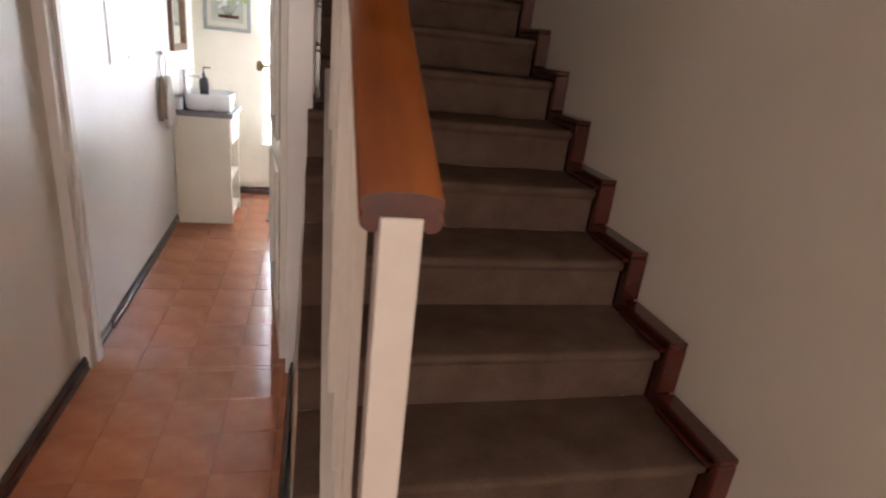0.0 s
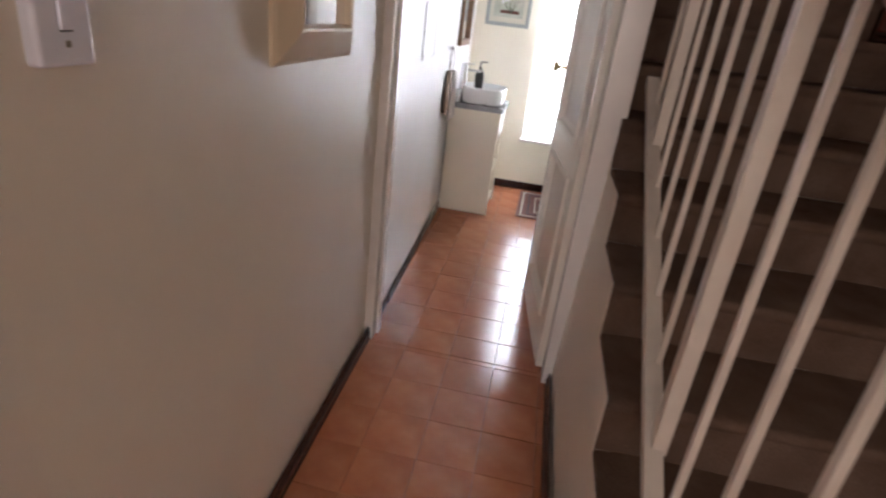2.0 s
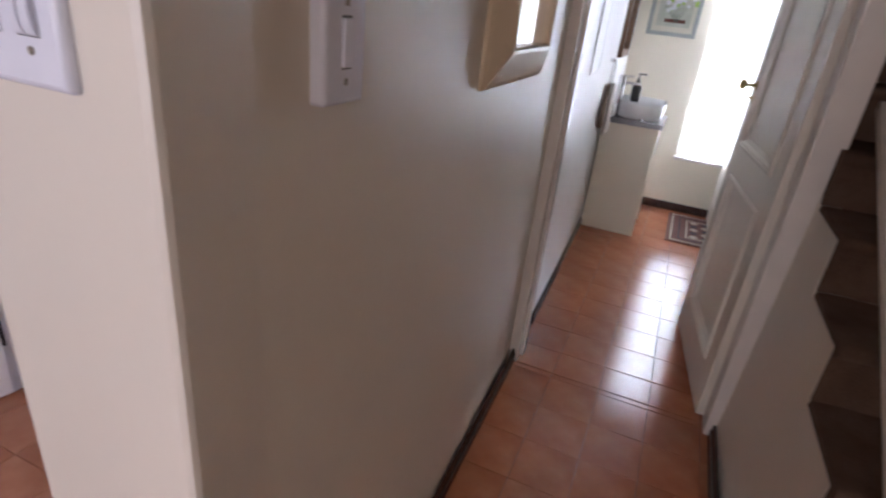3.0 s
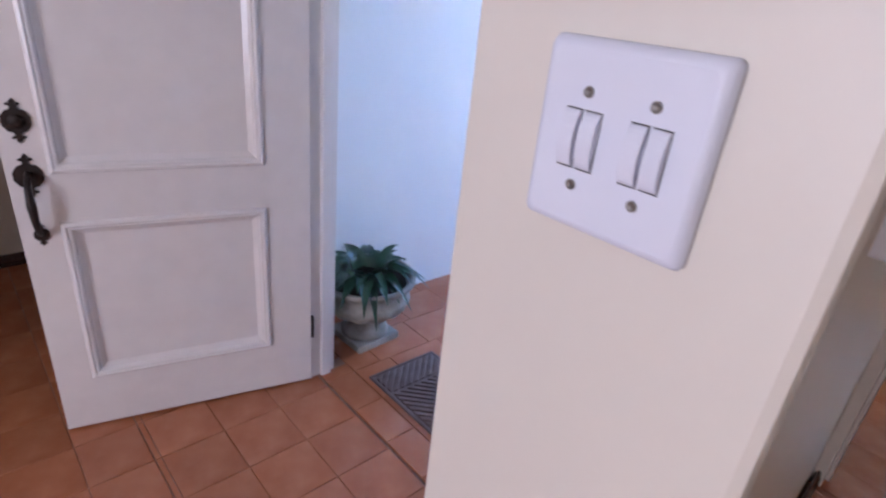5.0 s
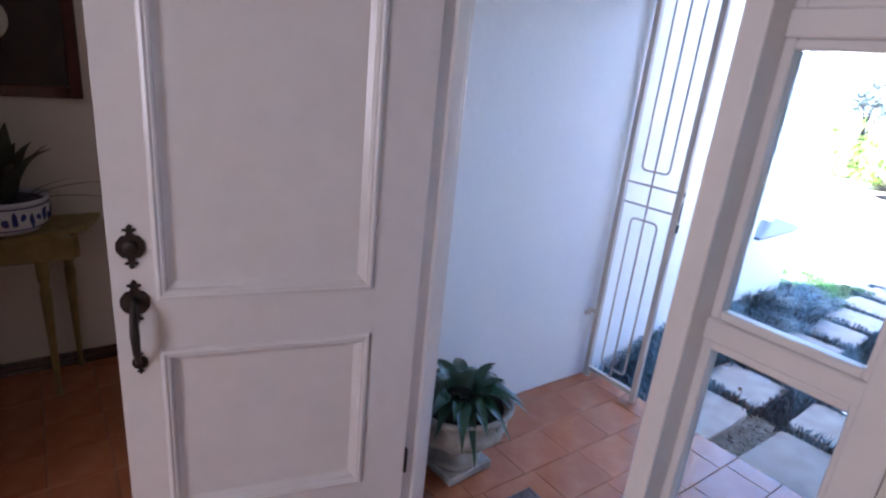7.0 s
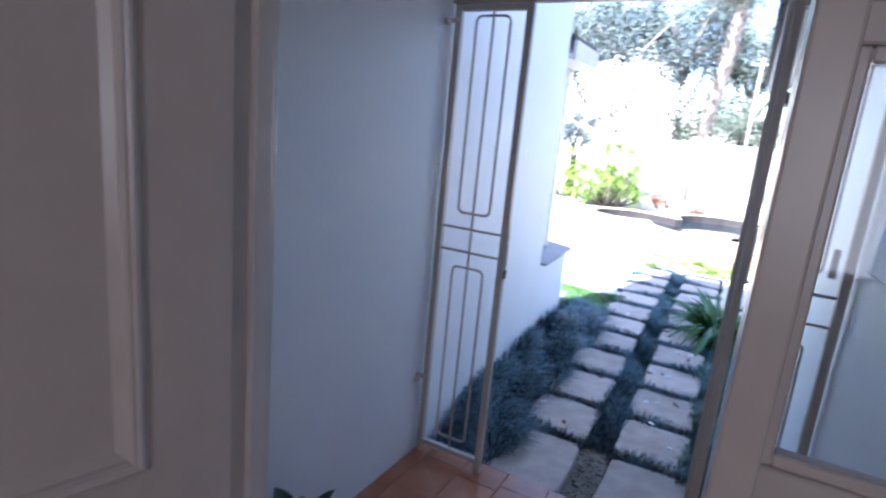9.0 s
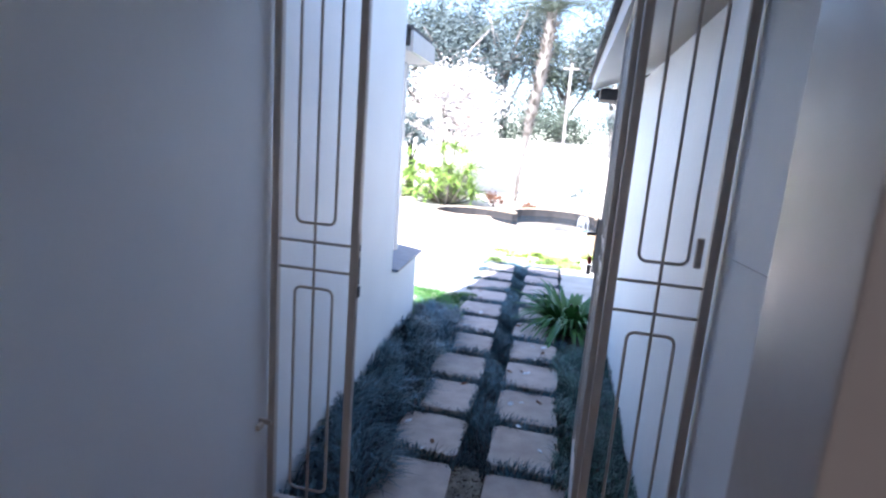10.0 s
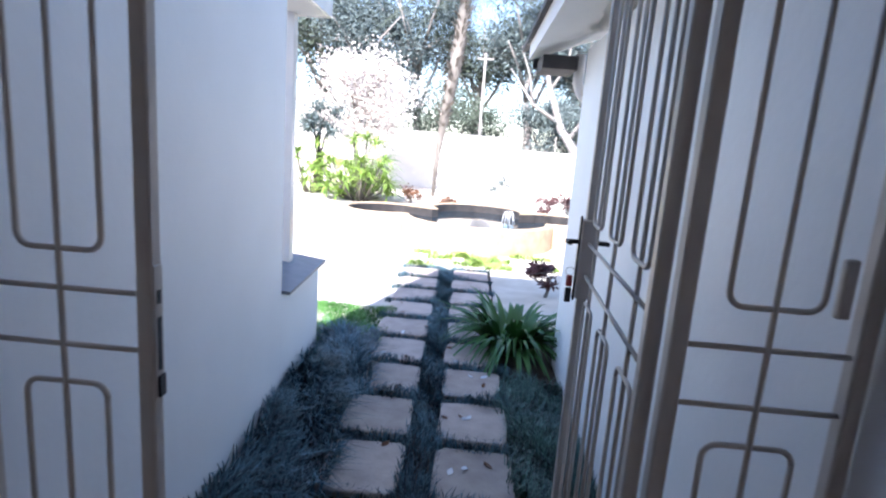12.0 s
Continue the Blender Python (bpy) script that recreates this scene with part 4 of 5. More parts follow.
def leaf_plant(name, at, count, length, width, material, label, category, seed, droop=0.6, lift=(0.5, 1.2), spread=0.03, taper=0.5, split=True):
    ob = thing(name, at, label=label, category=category)
    r_ = random.Random(seed)
    for k in range(count):
        bm = bmesh.new()
        a = r_.uniform(0, 2 * math.pi)
        leaf_strip(bm, (spread * math.cos(a), spread * math.sin(a), 0), a, length * r_.uniform(0.65, 1.1), width * r_.uniform(0.75, 1.1), droop * r_.uniform(0.5, 1.3), r_.uniform(*lift), seg=8, taper=taper)
        part("leaf", bm, material, ob, "")
    return ob


leaf_plant("bromeliad", (-3.27, 0.74, 0.885), 18, 0.42, 0.095, M_GREYLEAF, "grey green broad leaved plant in the blue and white bowl", "plant", 3, 0.30, (0.85, 1.45))
leaf_plant("orchid_stems", (-3.25, 0.76, 0.885), 5, 0.42, 0.014, M_DARKW, "thin dark arching stems in the blue and white bowl", "plant", 8, 0.35, (0.3, 0.8))
hp = thing("hall_picture", (HX, 0.78, 1.30), label="dark red framed picture above the console table", category="picture")
for q in ((-0.30, -0.25, 0, 0.6), (0.25, 0.30, 0, 0.6), (-0.25, 0.25, 0, 0.05), (-0.25, 0.25, 0.55, 0.6)):
    boxes("frame", [(0.0, 0.028, *q)], M_DARKW, hp, 0.004)
boxes("board", [(0.004, 0.012, -0.25, 0.25, 0.05, 0.55)], M_DARKBOARD, hp)
bm = bmesh.new()
lathe(bm, [(0.0005, 0.0), (0.085, 0.001), (0.09, 0.006), (0.08, 0.010), (0.0005, 0.008)], 30)
bm.transform(Matrix.Translation((0.012, -0.02, 0.30)) @ Matrix.Rotation(radians(90), 4, "Y"))
part("medallion", bm, M_MOUNT, hp, "round cream medallion")

# ---- porch ----
urn = thing("garden_urn", (-1.930, 2.185, -0.005), rz=3, label="weathered cast stone urn with fluted bowl on the porch tiles", category="urn")
boxes("plinth", [(-0.105, 0.105, -0.105, 0.105, 0.0, 0.032)], M_URN, urn, 0.005, 2)
bm = bmesh.new()
lathe(bm, [(0.098, 0.032), (0.100, 0.045), (0.088, 0.058), (0.075, 0.062), (0.060, 0.085), (0.052, 0.105), (0.058, 0.118), (0.085, 0.130)], 36)
part("foot", bm, M_URN, urn, "")
bm = bmesh.new()
prof = [(0.06, 0.118, 0), (0.10, 0.128, 1), (0.135, 0.150, 1), (0.155, 0.178, 1), (0.160, 0.196, 0.4), (0.158, 0.204, 0), (0.150, 0.214, 0), (0.152, 0.240, 0), (0.165, 0.262, 0), (0.178, 0.270, 0), (0.178, 0.282, 0), (0.165, 0.286, 0), (0.150, 0.270, 0), (0.145, 0.25, 0)]
seg = 96
rings = [[bm.verts.new(((r * (1 + 0.055 * f * abs(math.sin(12 * math.pi * k / seg)) - 0.02 * f)) * math.cos(2 * math.pi * k / seg), (r * (1 + 0.055 * f * abs(math.sin(12 * math.pi * k / seg)) - 0.02 * f)) * math.sin(2 * math.pi * k / seg), z)) for k in range(seg)] for r, z, f in prof]
for a, b in zip(rings, rings[1:]):
    for k in range(seg):
        bm.faces.new((a[k], a[(k + 1) % seg], b[(k + 1) % seg], b[k])).smooth = True
bm.faces.new(rings[0][::-1])
bm.transform(Matrix.Diagonal((1.14, 1.14, 1.05, 1)))
part("bowl", bm, M_URN, urn, "fluted bowl")
bm = bmesh.new()
lathe(bm, [(0.168, 0.262), (0.09, 0.275), (0.0005, 0.282)], 24)
part("soil", bm, M_SOIL, urn, "")
leaf_plant("urn_plant", (-1.930, 2.185, 0.322), 74, 0.235, 0.072, M_LEAF, "dark glossy broad leaved plant drooping over the stone urn", "plant", 21, 0.95, (0.50, 1.45), 0.065)

urn.scale = (1.10, 1.10, 1.10)
mt = thing("door_mat", (-1.372, 2.19, -0.0055), label="dark ribbed rubber door mat with a diagonal pattern", category="door mat")
mt.rotation_euler = (-math.atan(FALL), 0, 0)
boxes("base", [(-0.273, 0.273, -0.175, 0.175, 0.0, 0.006)], M_MAT, mt, 0.002)
boxes("rim", [(-0.273, 0.273, -0.175, -0.163, 0.0065, 0.012), (-0.273, 0.273, 0.163, 0.175, 0.0065, 0.012), (-0.273, -0.261, -0.1625, 0.1625, 0.0065, 0.012), (0.261, 0.273, -0.1625, 0.1625, 0.0065, 0.012)], M_MAT, mt, 0.002)


def clip_poly(poly, axis, lim, keep_less):
    out = []
    for i in range(len(poly)):
        p, q = poly[i], poly[(i + 1) % len(poly)]
        pi, qi = (p[axis] <= lim) == keep_less, (q[axis] <= lim) == keep_less
        if pi:
            out.append(p)
        if pi != qi:
            t = (lim - p[axis]) / (q[axis] - p[axis])
            out.append(tuple(p[k] + t * (q[k] - p[k]) for k in (0, 1)))
    return out


for lo_, hi_, sgn in ((-0.26, -0.135, -1), (-0.125, 0.125, 1), (0.135, 0.26, -1)):
    for k in range(-26, 27):
        c = k * 0.036
        poly = [(-0.5, c - sgn * 0.5), (0.5, c + sgn * 0.5), (0.5, c + sgn * 0.5 + 0.025), (-0.5, c - sgn * 0.5 + 0.025)]
        for ax, lim, less in ((0, lo_ + 0.003, False), (0, hi_ - 0.003, True), (1, -0.158, False), (1, 0.158, True)):
            if len(poly) > 2:
                poly = clip_poly(poly, ax, lim, less)
        if len(poly) > 2 and max(p[0] for p in poly) - min(p[0] for p in poly) > 0.01:
            bm = bmesh.new()
            prism(bm, poly, "z", 0.0065, 0.0145)
            bmesh.ops.bevel(bm, geom=[e for e in bm.edges if all(v.co.z > 0.014 for v in e.verts)], offset=0.003, segments=1, affect="EDGES")
            part("rib", bm, M_MAT, mt, "")


# ---- security gate ----
def rod_loop(x0, x1, z0, z1, open_low, r=0.0055, rad=0.028):
    """A round rod bent to a U: closed above (open_low) or below."""
    zc, ze = (z1, z0) if open_low else (z0, z1)
    s = 1 if open_low else -1
    pts = [(x0, 0, ze)]
    for k in range(5):
        a = math.pi - k * math.pi / 8
        pts.append((x0 + rad + rad * math.cos(a), 0, zc - s * rad + s * rad * math.sin(a)))
    for k in range(5):
        a = math.pi / 2 - k * math.pi / 8
        pts.append((x1 - rad + rad * math.cos(a), 0, zc - s * rad + s * rad * math.sin(a)))
    pts.append((x1, 0, ze))
    return pts


def closed_loop(bm, x0, x1, z0, z1, r=0.0055, rad=0.026):
    pts = []
    for cx, cz, a0 in ((x1 - rad, z1 - rad, 0), (x0 + rad, z1 - rad, 90), (x0 + rad, z0 + rad, 180), (x1 - rad, z0 + rad, 270)):
        for k in range(5):
            a = radians(a0 + k * 22.5)
            pts.append((cx + rad * math.cos(a), 0, cz + rad * math.sin(a)))
    pts.append(pts[0])
    tube(bm, pts, r, 8)


def gate_panel(name, at, rz, width, units, label, post=0.030, foot=-0.038):
    """A framed panel along +x from its left post."""
    g = thing(name, at, rz, label=label, category="gate")
    Z0, Z1 = 0.005, 2.075
    boxes("stile", [(0, post, -post / 2, post / 2, foot, Z1)], M_GATE, g, 0.003, 1)
    boxes("stile", [(width - post, width, -post / 2, post / 2, foot, Z1)], M_GATE, g, 0.003, 1)
    boxes("rail", [(post, width - post, -post / 2 + 0.002, post / 2 - 0.002, Z0, Z0 + 0.026)], M_GATE, g, 0.002, 1)
    boxes("rail", [(post, width - post, -post / 2 + 0.002, post / 2 - 0.002, Z1 - 0.026, Z1)], M_GATE, g, 0.002, 1)
    for z in (1.018, 1.124):
        bm = bmesh.new()
        tube(bm, [(post, 0, z), (width - post, 0, z)], 0.0055, 8)
        part("crossbar", bm, M_GATE, g, "")
    pitch = (width - 2 * post) / units
    for u in range(units):
        c = post + pitch * (u + 0.5)
        hw = 0.0775 if units == 1 else pitch * 0.27
        bm = bmesh.new()
        tube(bm, [(c, -0.002, Z0 + 0.02), (c, -0.002, Z1 - 0.02)], 0.0055, 8)
        part("rod", bm, M_GATE, g, "")
        for z0, z1 in ((0.085, 0.945), (1.196, 2.03)):
            bm = bmesh.new()
            closed_loop(bm, c - hw, c + hw, z0, z1)
            part("loop", bm, M_GATE, g, "")
    return g


gl = gate_panel("gate_side_panel", (-2.192, GY, 0), 0, 0.352, 1, "fixed cream metal side panel of the security gate with looped rods")
boxes("lock_keep", [(0.3515, 0.355, -0.013, 0.013, 0.93, 1.18)], M_GATE, gl, 0.001, label="cream metal lock keep")
boxes("slot", [(0.3555, 0.3565, -0.006, 0.006, 0.985, 1.085), (0.3555, 0.3565, -0.006, 0.006, 1.11, 1.135), (0.3555, 0.3605, -0.009, 0.009, 0.935, 0.975)], M_BLACK, gl, label="black lock slot")
gr = gate_panel("gate_side_panel", (-0.948, GY, 0), 0, 0.332, 1, "fixed cream metal side panel of the security gate with looped rods", post=0.030)
boxes("lock_plate", [(0.262, 0.284, -0.008, 0.008, 1.19, 1.29)], M_GATE, gr, 0.003, label="small cream metal plate")
boxes("top_bar", [(-0.05, 1.582, -0.018, 0.018, 2.078, 2.105)], M_GATE, gl, 0.002)
leaf = gate_panel("gate_leaf", (-0.952, GY + 0.055, 0.02), 87.2, 0.845, 3, "open cream metal security gate leaf swung out along the garden wall", foot=0.0)
boxes("lock_box", [(0.80, 0.846, -0.026, 0.026, 0.94, 1.20)], M_GATE, leaf, 0.003)
boxes("handle_plate", [(0.812, 0.838, 0.0262, 0.032, 0.93, 1.21)], M_BLACK, leaf, 0.004, 2, label="black handle plate")
bm = bmesh.new()
tube(bm, [(0.826, 0.03, 1.125), (0.826, 0.062, 1.125), (0.815, 0.068, 1.128), (0.73, 0.068, 1.135)], 0.008, 10)
part("lever", bm, M_BLACK, leaf, "black lever handle")
bm = bmesh.new()
tube(bm, [(0.826, -0.03, 1.125), (0.826, -0.055, 1.125), (0.80, -0.058, 1.128)], 0.008, 10)
part("lever", bm, M_BLACK, leaf, "black lever handle")
keys = thing("key_bunch", (-0.945, 4.215, 1.03), label="keys with a red tag hanging in the gate lock", category="keys")
bm = bmesh.new()
tube(bm, [(0.014 * math.cos(a), 0, 0.014 * math.sin(a) + 0.01) for a in (2 * math.pi * k / 16 for k in range(17))], 0.0012, 6)
part("ring", bm, M_CHROME, keys, "")
boxes("tag", [(-0.010, 0.010, -0.006, 0.006, -0.042, -0.004)], M_RED, keys, 0.004, 2, label="red tag")
boxes("fob", [(-0.010, 0.010, -0.007, 0.007, -0.095, -0.046)], M_BLACK, keys, 0.003, 2, label="black fob")
keys.location = (-0.957, 4.235, 1.035)
for z, yy in ((0.385, GY - 0.05), (2.0, GY - 0.05)):
    hk = thing("wall_hook", (PLX, yy, z), label="small white painted metal holdback on the porch wall", category="hook")
    boxes("arm", [(0.0, 0.055, -0.012, -0.002, -0.008, 0.012)], M_GATE, hk, 0.002)
    boxes("tongue", [(0.010, 0.026, -0.050, -0.0125, -0.02, 0.004)], M_GATE, hk, 0.002)
lamp_ob = thing("wall_hanger", (PRX, 2.79, 1.745), label="long black metal hook on the porch wall", category="hook")
bm = bmesh.new()
tube(bm, [(-0.002, 0, 0.40), (-0.016, 0, 0.40), (-0.018, 0, 0.36), (-0.018, 0, 0.18), (-0.016, 0, 0.02), (-0.014, 0, 0.0)], 0.014, 10, taper=[0.02, 0.02, 0.022, 0.018, 0.011, 0.007])
part("hook", bm, M_BLACK, lamp_ob, "")

# Thin tube drawn for a faint grey line on the wall.
bm = bmesh.new()
tube(bm, [(PRX - 0.001, 2.72, 1.268), (PRX - 0.0015, 2.95, 1.262), (PRX - 0.001, 3.23, 1.25)], 0.0016, 6)
part("wall_wire", bm, M_GREYLINE, None, "thin grey line along the white porch wall", category="wire")


# ---- outside walls, sill and roofs ----
bm = bmesh.new()
prism(bm, [(wall_x(5.28), 5.2805), (wall_x(6.13), 6.13), (wall_x(6.13) - 0.25, 6.13), (wall_x(5.28) - 0.25, 5.2805)], "z", -0.3, 0.555)
part("low_wall", bm, M_PORCH, None, "white painted low wall under the garden window", category="wall")
bm = bmesh.new()
prism(bm, [(-0.20, 0.606), (0.045, 0.575), (0.045, 0.558), (-0.20, 0.566)], "y", 0.004, 0.87)
bm.transform(Matrix.Translation((wall_x(5.28), 5.28, 0)) @ Matrix.Rotation(math.atan(0.045), 4, "Z"))
part("window_sill", bm, M_SLATE, None, "sloping grey slate sill of the garden window", category="window sill")
gw = thing("garden_window", (wall_x(5.28) - 0.085, 5.285, 0.605), label="white framed corner window over the slate sill", category="window")
for q in ((0.0, 0.035), (0.165, 0.185)):
    boxes("frame", [(-0.04, 0.0, q[0], q[1], 0, 1.75)], M_TRIMW, gw, 0.003)
for z0 in (0.0, 0.42, 1.20, 1.71):
    boxes("rail", [(-0.035, -0.003, 0.035, 0.165, z0, z0 + 0.03)], M_TRIMW, gw)
for a, b, z0, z1 in ((0.035, 0.165, 0.03, 0.42), (0.035, 0.165, 0.45, 1.20), (0.035, 0.165, 1.23, 1.71)):
    p = boxes("pane", [(-0.022, -0.018, a, b, z0, z1)], M_GLASS, gw)
    p.visible_shadow = False
lh = thing("garden_wing", (0, 0, 0), label="white single storey wing of the house with an overhanging roof", category="house")
boxes("wall", [(-6.5, PLX - 0.26, 3.9, 4.1, -0.3, 2.35), (-6.5, -6.3, FY2, 3.9, -0.3, 2.35)], M_PORCH, lh)
boxes("soffit", [(-2.56, -2.27, 5.32, 5.97, 2.135, 2.165)], M_CEIL, lh, 0.004, label="white painted soffit")
boxes("fascia", [(-2.269, -2.245, 5.32, 5.97, 2.13, 2.27), (-2.56, -2.27, 5.971, 5.995, 2.13, 2.27)], M_TRIMW, lh, 0.003, label="white fascia board")
boxes("roof", [(-2.56, -2.27, 5.32, 5.96, 2.275, 2.31)], M_ROOF, lh, 0.004, label="dark tiled roof")
boxes("post", [(-2.52, -2.45, 5.88, 5.95, 0.556, 2.134)], M_TRIMW, lh, 0.003, label="white painted corner post")

rh = thing("side_wing_roof", (0, 0, 0), label="overhanging tiled roof with white soffit above the garden wall", category="roof")
bm = bmesh.new()
prism(bm, [(-0.965, 2.085), (-0.965, 2.20), (3.2, 3.70), (3.2, 3.585)], "y", GY + 0.32, 6.78)
part("soffit", bm, M_CEIL, rh, "white painted soffit")
for k in range(11):
    bm = bmesh.new()
    y0 = GY + 0.32 + 0.316 * k
    prism(bm, [(-1.00, 2.19), (-1.00, 2.225), (3.2, 3.745), (3.2, 3.705)], "y", y0, y0 + 0.305)
    part("roof_tile", bm, M_ROOF, rh, "")
boxes("fascia", [(-0.93, 3.0, 6.781, 6.80, 2.03, 2.10)], M_ROOF, rh)
# Dark block: the shade of the open rafter end, put into its colour.
boxes("purlin", [(-0.90, -0.66, 6.40, 6.77, 1.985, 2.075)], M_ROOF, rh, label="dark block for the shade in the open rafter end")
dp = thing("downpipe", (-0.63, 6.50, 1.86), label="short white rainwater pipe under the eave", category="downpipe")
bm = bmesh.new()
tube(bm, [(0, 0, 0.24), (0, 0, 0.05), (0.03, 0, -0.02), (0.07, 0, -0.06)], 0.038, 12)
part("pipe", bm, M_TRIMW, dp, "")
boxes("side_wing_wall", [(PRX + 0.2, 3.2, 6.20, 6.40, -0.3, 2.4)], M_PORCH, None, label="white painted end wall of the side wing", category="wall")

# ---- garden ----
rng = random.Random(17)


def blades(name, areas, per_m2, hgt, width, material, label, lean=0.6, seed=1, mound=None, avoid=()):
    """Grass as narrow bent blades, joined; areas are (x0, x1, y0, y1) or have a rule of their own."""
    r_ = np.random.default_rng(seed)
    vs, fs = [], []
    for x0, x1, y0, y1 in areas:
        n = int((x1 - x0) * (y1 - y0) * per_m2)
        X, Y = r_.uniform(x0, x1, n), r_.uniform(y0, y1, n)
        # tufts: blades lean with their neighbours
        A = 2 * math.pi * (0.5 + 0.5 * np.sin(X * 7.3 + Y * 3.1)) + r_.normal(0, 0.9, n)
        H = hgt * r_.uniform(0.55, 1.15, n) * (0.8 + 0.25 * np.sin(X * 11 + 1.3) * np.cos(Y * 9))
        L = lean * r_.uniform(0.3, 1.3, n)
        for x, y, a, h, l in zip(X, Y, A, H, L):
            z0 = -0.14 + (mound(x, y) if mound else 0)
            dx, dy = math.cos(a), math.sin(a)
            sx, sy = -dy * width / 2, dx * width / 2
            k = len(vs)
            x1_, y1_, z1_ = x + dx * h * l * 0.35, y + dy * h * l * 0.35, z0 + h * 0.62
            x2, y2, z2 = x + dx * h * l * 1.0, y + dy * h * l * 1.0, z0 + h * (1.0 - 0.25 * l)
            vs += [(x - sx, y - sy, z0), (x + sx, y + sy, z0), (x1_ - sx, y1_ - sy, z1_), (x1_ + sx, y1_ + sy, z1_), (x2, y2, z2)]
            fs += [(k, k + 1, k + 3, k + 2), (k + 2, k + 3, k + 4)]
    me = bpy.data.meshes.new(name)
    me.from_pydata(vs, [], fs)
    me.materials.append(material)
    return tagged(new(name, me), label=label, kind="stuff")


def path_x(y):
    return -1.455 - 0.022 * (y - 4.5)


rows_y = [3.52] + [4.10 + 0.515 * k for k in range(10)]
pv = thing("garden_path", (0, 0, 0), label="two rows of sandstone pavers set in dark mondo grass", category="path")
pav_rects = []
for k, y0 in enumerate(rows_y):
    y1 = y0 + (0.50 if k == 0 else 0.425)
    for s in (-1, 1):
        xc = path_x(y0)
        w = 0.44 if k == 0 else (0.38 if k < 6 else 0.42)
        a, b = (xc - 0.075 - w, xc - 0.075) if s < 0 else (xc + 0.085, xc + 0.085 + w)
        bm = bmesh.new()
        j = lambda: rng.uniform(-0.010, 0.010)
        c = 0.03
        pts = [(a + c + j(), y0 + j()), (b - c + j(), y0 + j()), (b + j(), y0 + c + j()), (b + j(), (y0 + y1) / 2), (b + j(), y1 - c + j()), (b - c + j(), y1 + j()), ((a + b) / 2, y1 + j()), (a + c + j(), y1 + j()), (a + j(), y1 - c + j()), (a + j(), (y0 + y1) / 2 + j()), (a + j(), y0 + c + j())]
        prism(bm, pts, "z", -0.18, -0.108 + rng.uniform(-0.003, 0.003))
        bmesh.ops.bevel(bm, geom=[e for e in bm.edges if all(v.co.z > -0.15 for v in e.verts)], offset=0.006, segments=1, affect="EDGES")
        part("paver", bm, M_PAVER, pv, "")
        pav_rects.append((a, b, y0, y1))
end_y = rows_y[-1] + 0.45
strips = []
for k in range(24):
    y = 4.05 + (end_y - 4.05) * k / 24
    xc = path_x(y)
    strips.append((xc - 0.085, xc + 0.095, y, y + (end_y - 4.05) / 24 + 0.002))
blades("mondo_grass_centre", strips, 9500, 0.085, 0.0045, M_GRASS, "dark blue green mondo grass between the pavers", seed=2)
gaps = []
for k in range(len(rows_y)):
    y0 = rows_y[k] + (0.50 if k == 0 else 0.425)
    y1 = rows_y[k + 1] if k + 1 < len(rows_y) else y0 + 0.09
    xc = path_x(y0)
    gaps.append((xc - 0.55, xc - 0.06, y0 - 0.022, y1 + 0.026))
    gaps.append((xc + 0.06, xc + 0.55, y0 - 0.022, y1 + 0.026))
blades("mondo_grass_rows", gaps, 8500, 0.085, 0.0048, M_GRASS, "dark mondo grass in the joints of the pavers", seed=3)


def mound_left(x, y):
    return 0.10 * max(0.0, min(1.0, (-1.93 - x) / 0.20)) * max(0.2, min(1, (y - 3.4) / 0.6)) * max(0.15, min(1, (6.7 - y) / 0.9))


left = [(wall_x(3.6 + 0.25 * k) + 0.01, path_x(3.6 + 0.25 * k) - 0.43 + 0.05 * math.sin(k * 1.7), 3.46 + 0.25 * k, 3.46 + 0.25 * (k + 1)) for k in range(12)]
blades("mondo_grass_bank", left, 7000, 0.19, 0.0065, M_GRASS, "thick dark mondo grass bank along the white wall", lean=1.15, seed=4, mound=mound_left)
right = [(path_x(3.6 + 0.25 * k) + 0.46 + 0.03 * math.sin(k * 2.1), PRX - 0.01, 3.46 + 0.25 * k, 3.46 + 0.25 * (k + 1)) for k in range(10)]
blades("mondo_grass_side", right, 9500, 0.12, 0.005, M_GRASS2, "green mondo grass along the wall of the side wing", lean=0.8, seed=5)
blades("lawn_edge", [(-2.9, path_x(6.9) - 0.40, 6.2, 7.4)], 11000, 0.055, 0.006, M_LAWNG, "short bright green lawn at the corner of the wing", seed=6)
lowp = [(rng.uniform(-1.9, 0.4) - 0.2, 0, rng.uniform(9.3, 10.3), 0) for k in range(16)]
blades("ground_cover", [(a, a + 0.35, b, b + 0.22) for a, _, b, _ in lowp], 1800, 0.10, 0.014, M_YELLOWFOL, "pale yellow green ground cover in the sun", lean=0.9, seed=7)

# gravel strip by the porch edge, fallen petals and leaves
r_ = random.Random(9)
vs, fs = [], []
for k in range(900):
    x, y, s = path_x(3.7) + r_.uniform(-0.075, 0.085), r_.uniform(3.47, 4.08), r_.uniform(0.004, 0.010)
    o = len(vs)
    a = r_.uniform(0, 6)
    for dx, dy, dz in ((-1, -0.7, 0), (1, -0.8, 0), (0.8, 0.9, 0), (-0.9, 0.8, 0), (0.1, 0, 0.9)):
        vs.append((x + s * (dx * math.cos(a) - dy * math.sin(a)), y + s * (dx * math.sin(a) + dy * math.cos(a)), -0.139 + s * dz))
    fs += [(o, o + 1, o + 4), (o + 1, o + 2, o + 4), (o + 2, o + 3, o + 4), (o + 3, o, o + 4)]
me = bpy.data.meshes.new("gravel")
me.from_pydata(vs, [], fs)
me.materials.append(M_URN)
tagged(new("gravel", me), label="small grey gravel between the first pavers", kind="stuff")


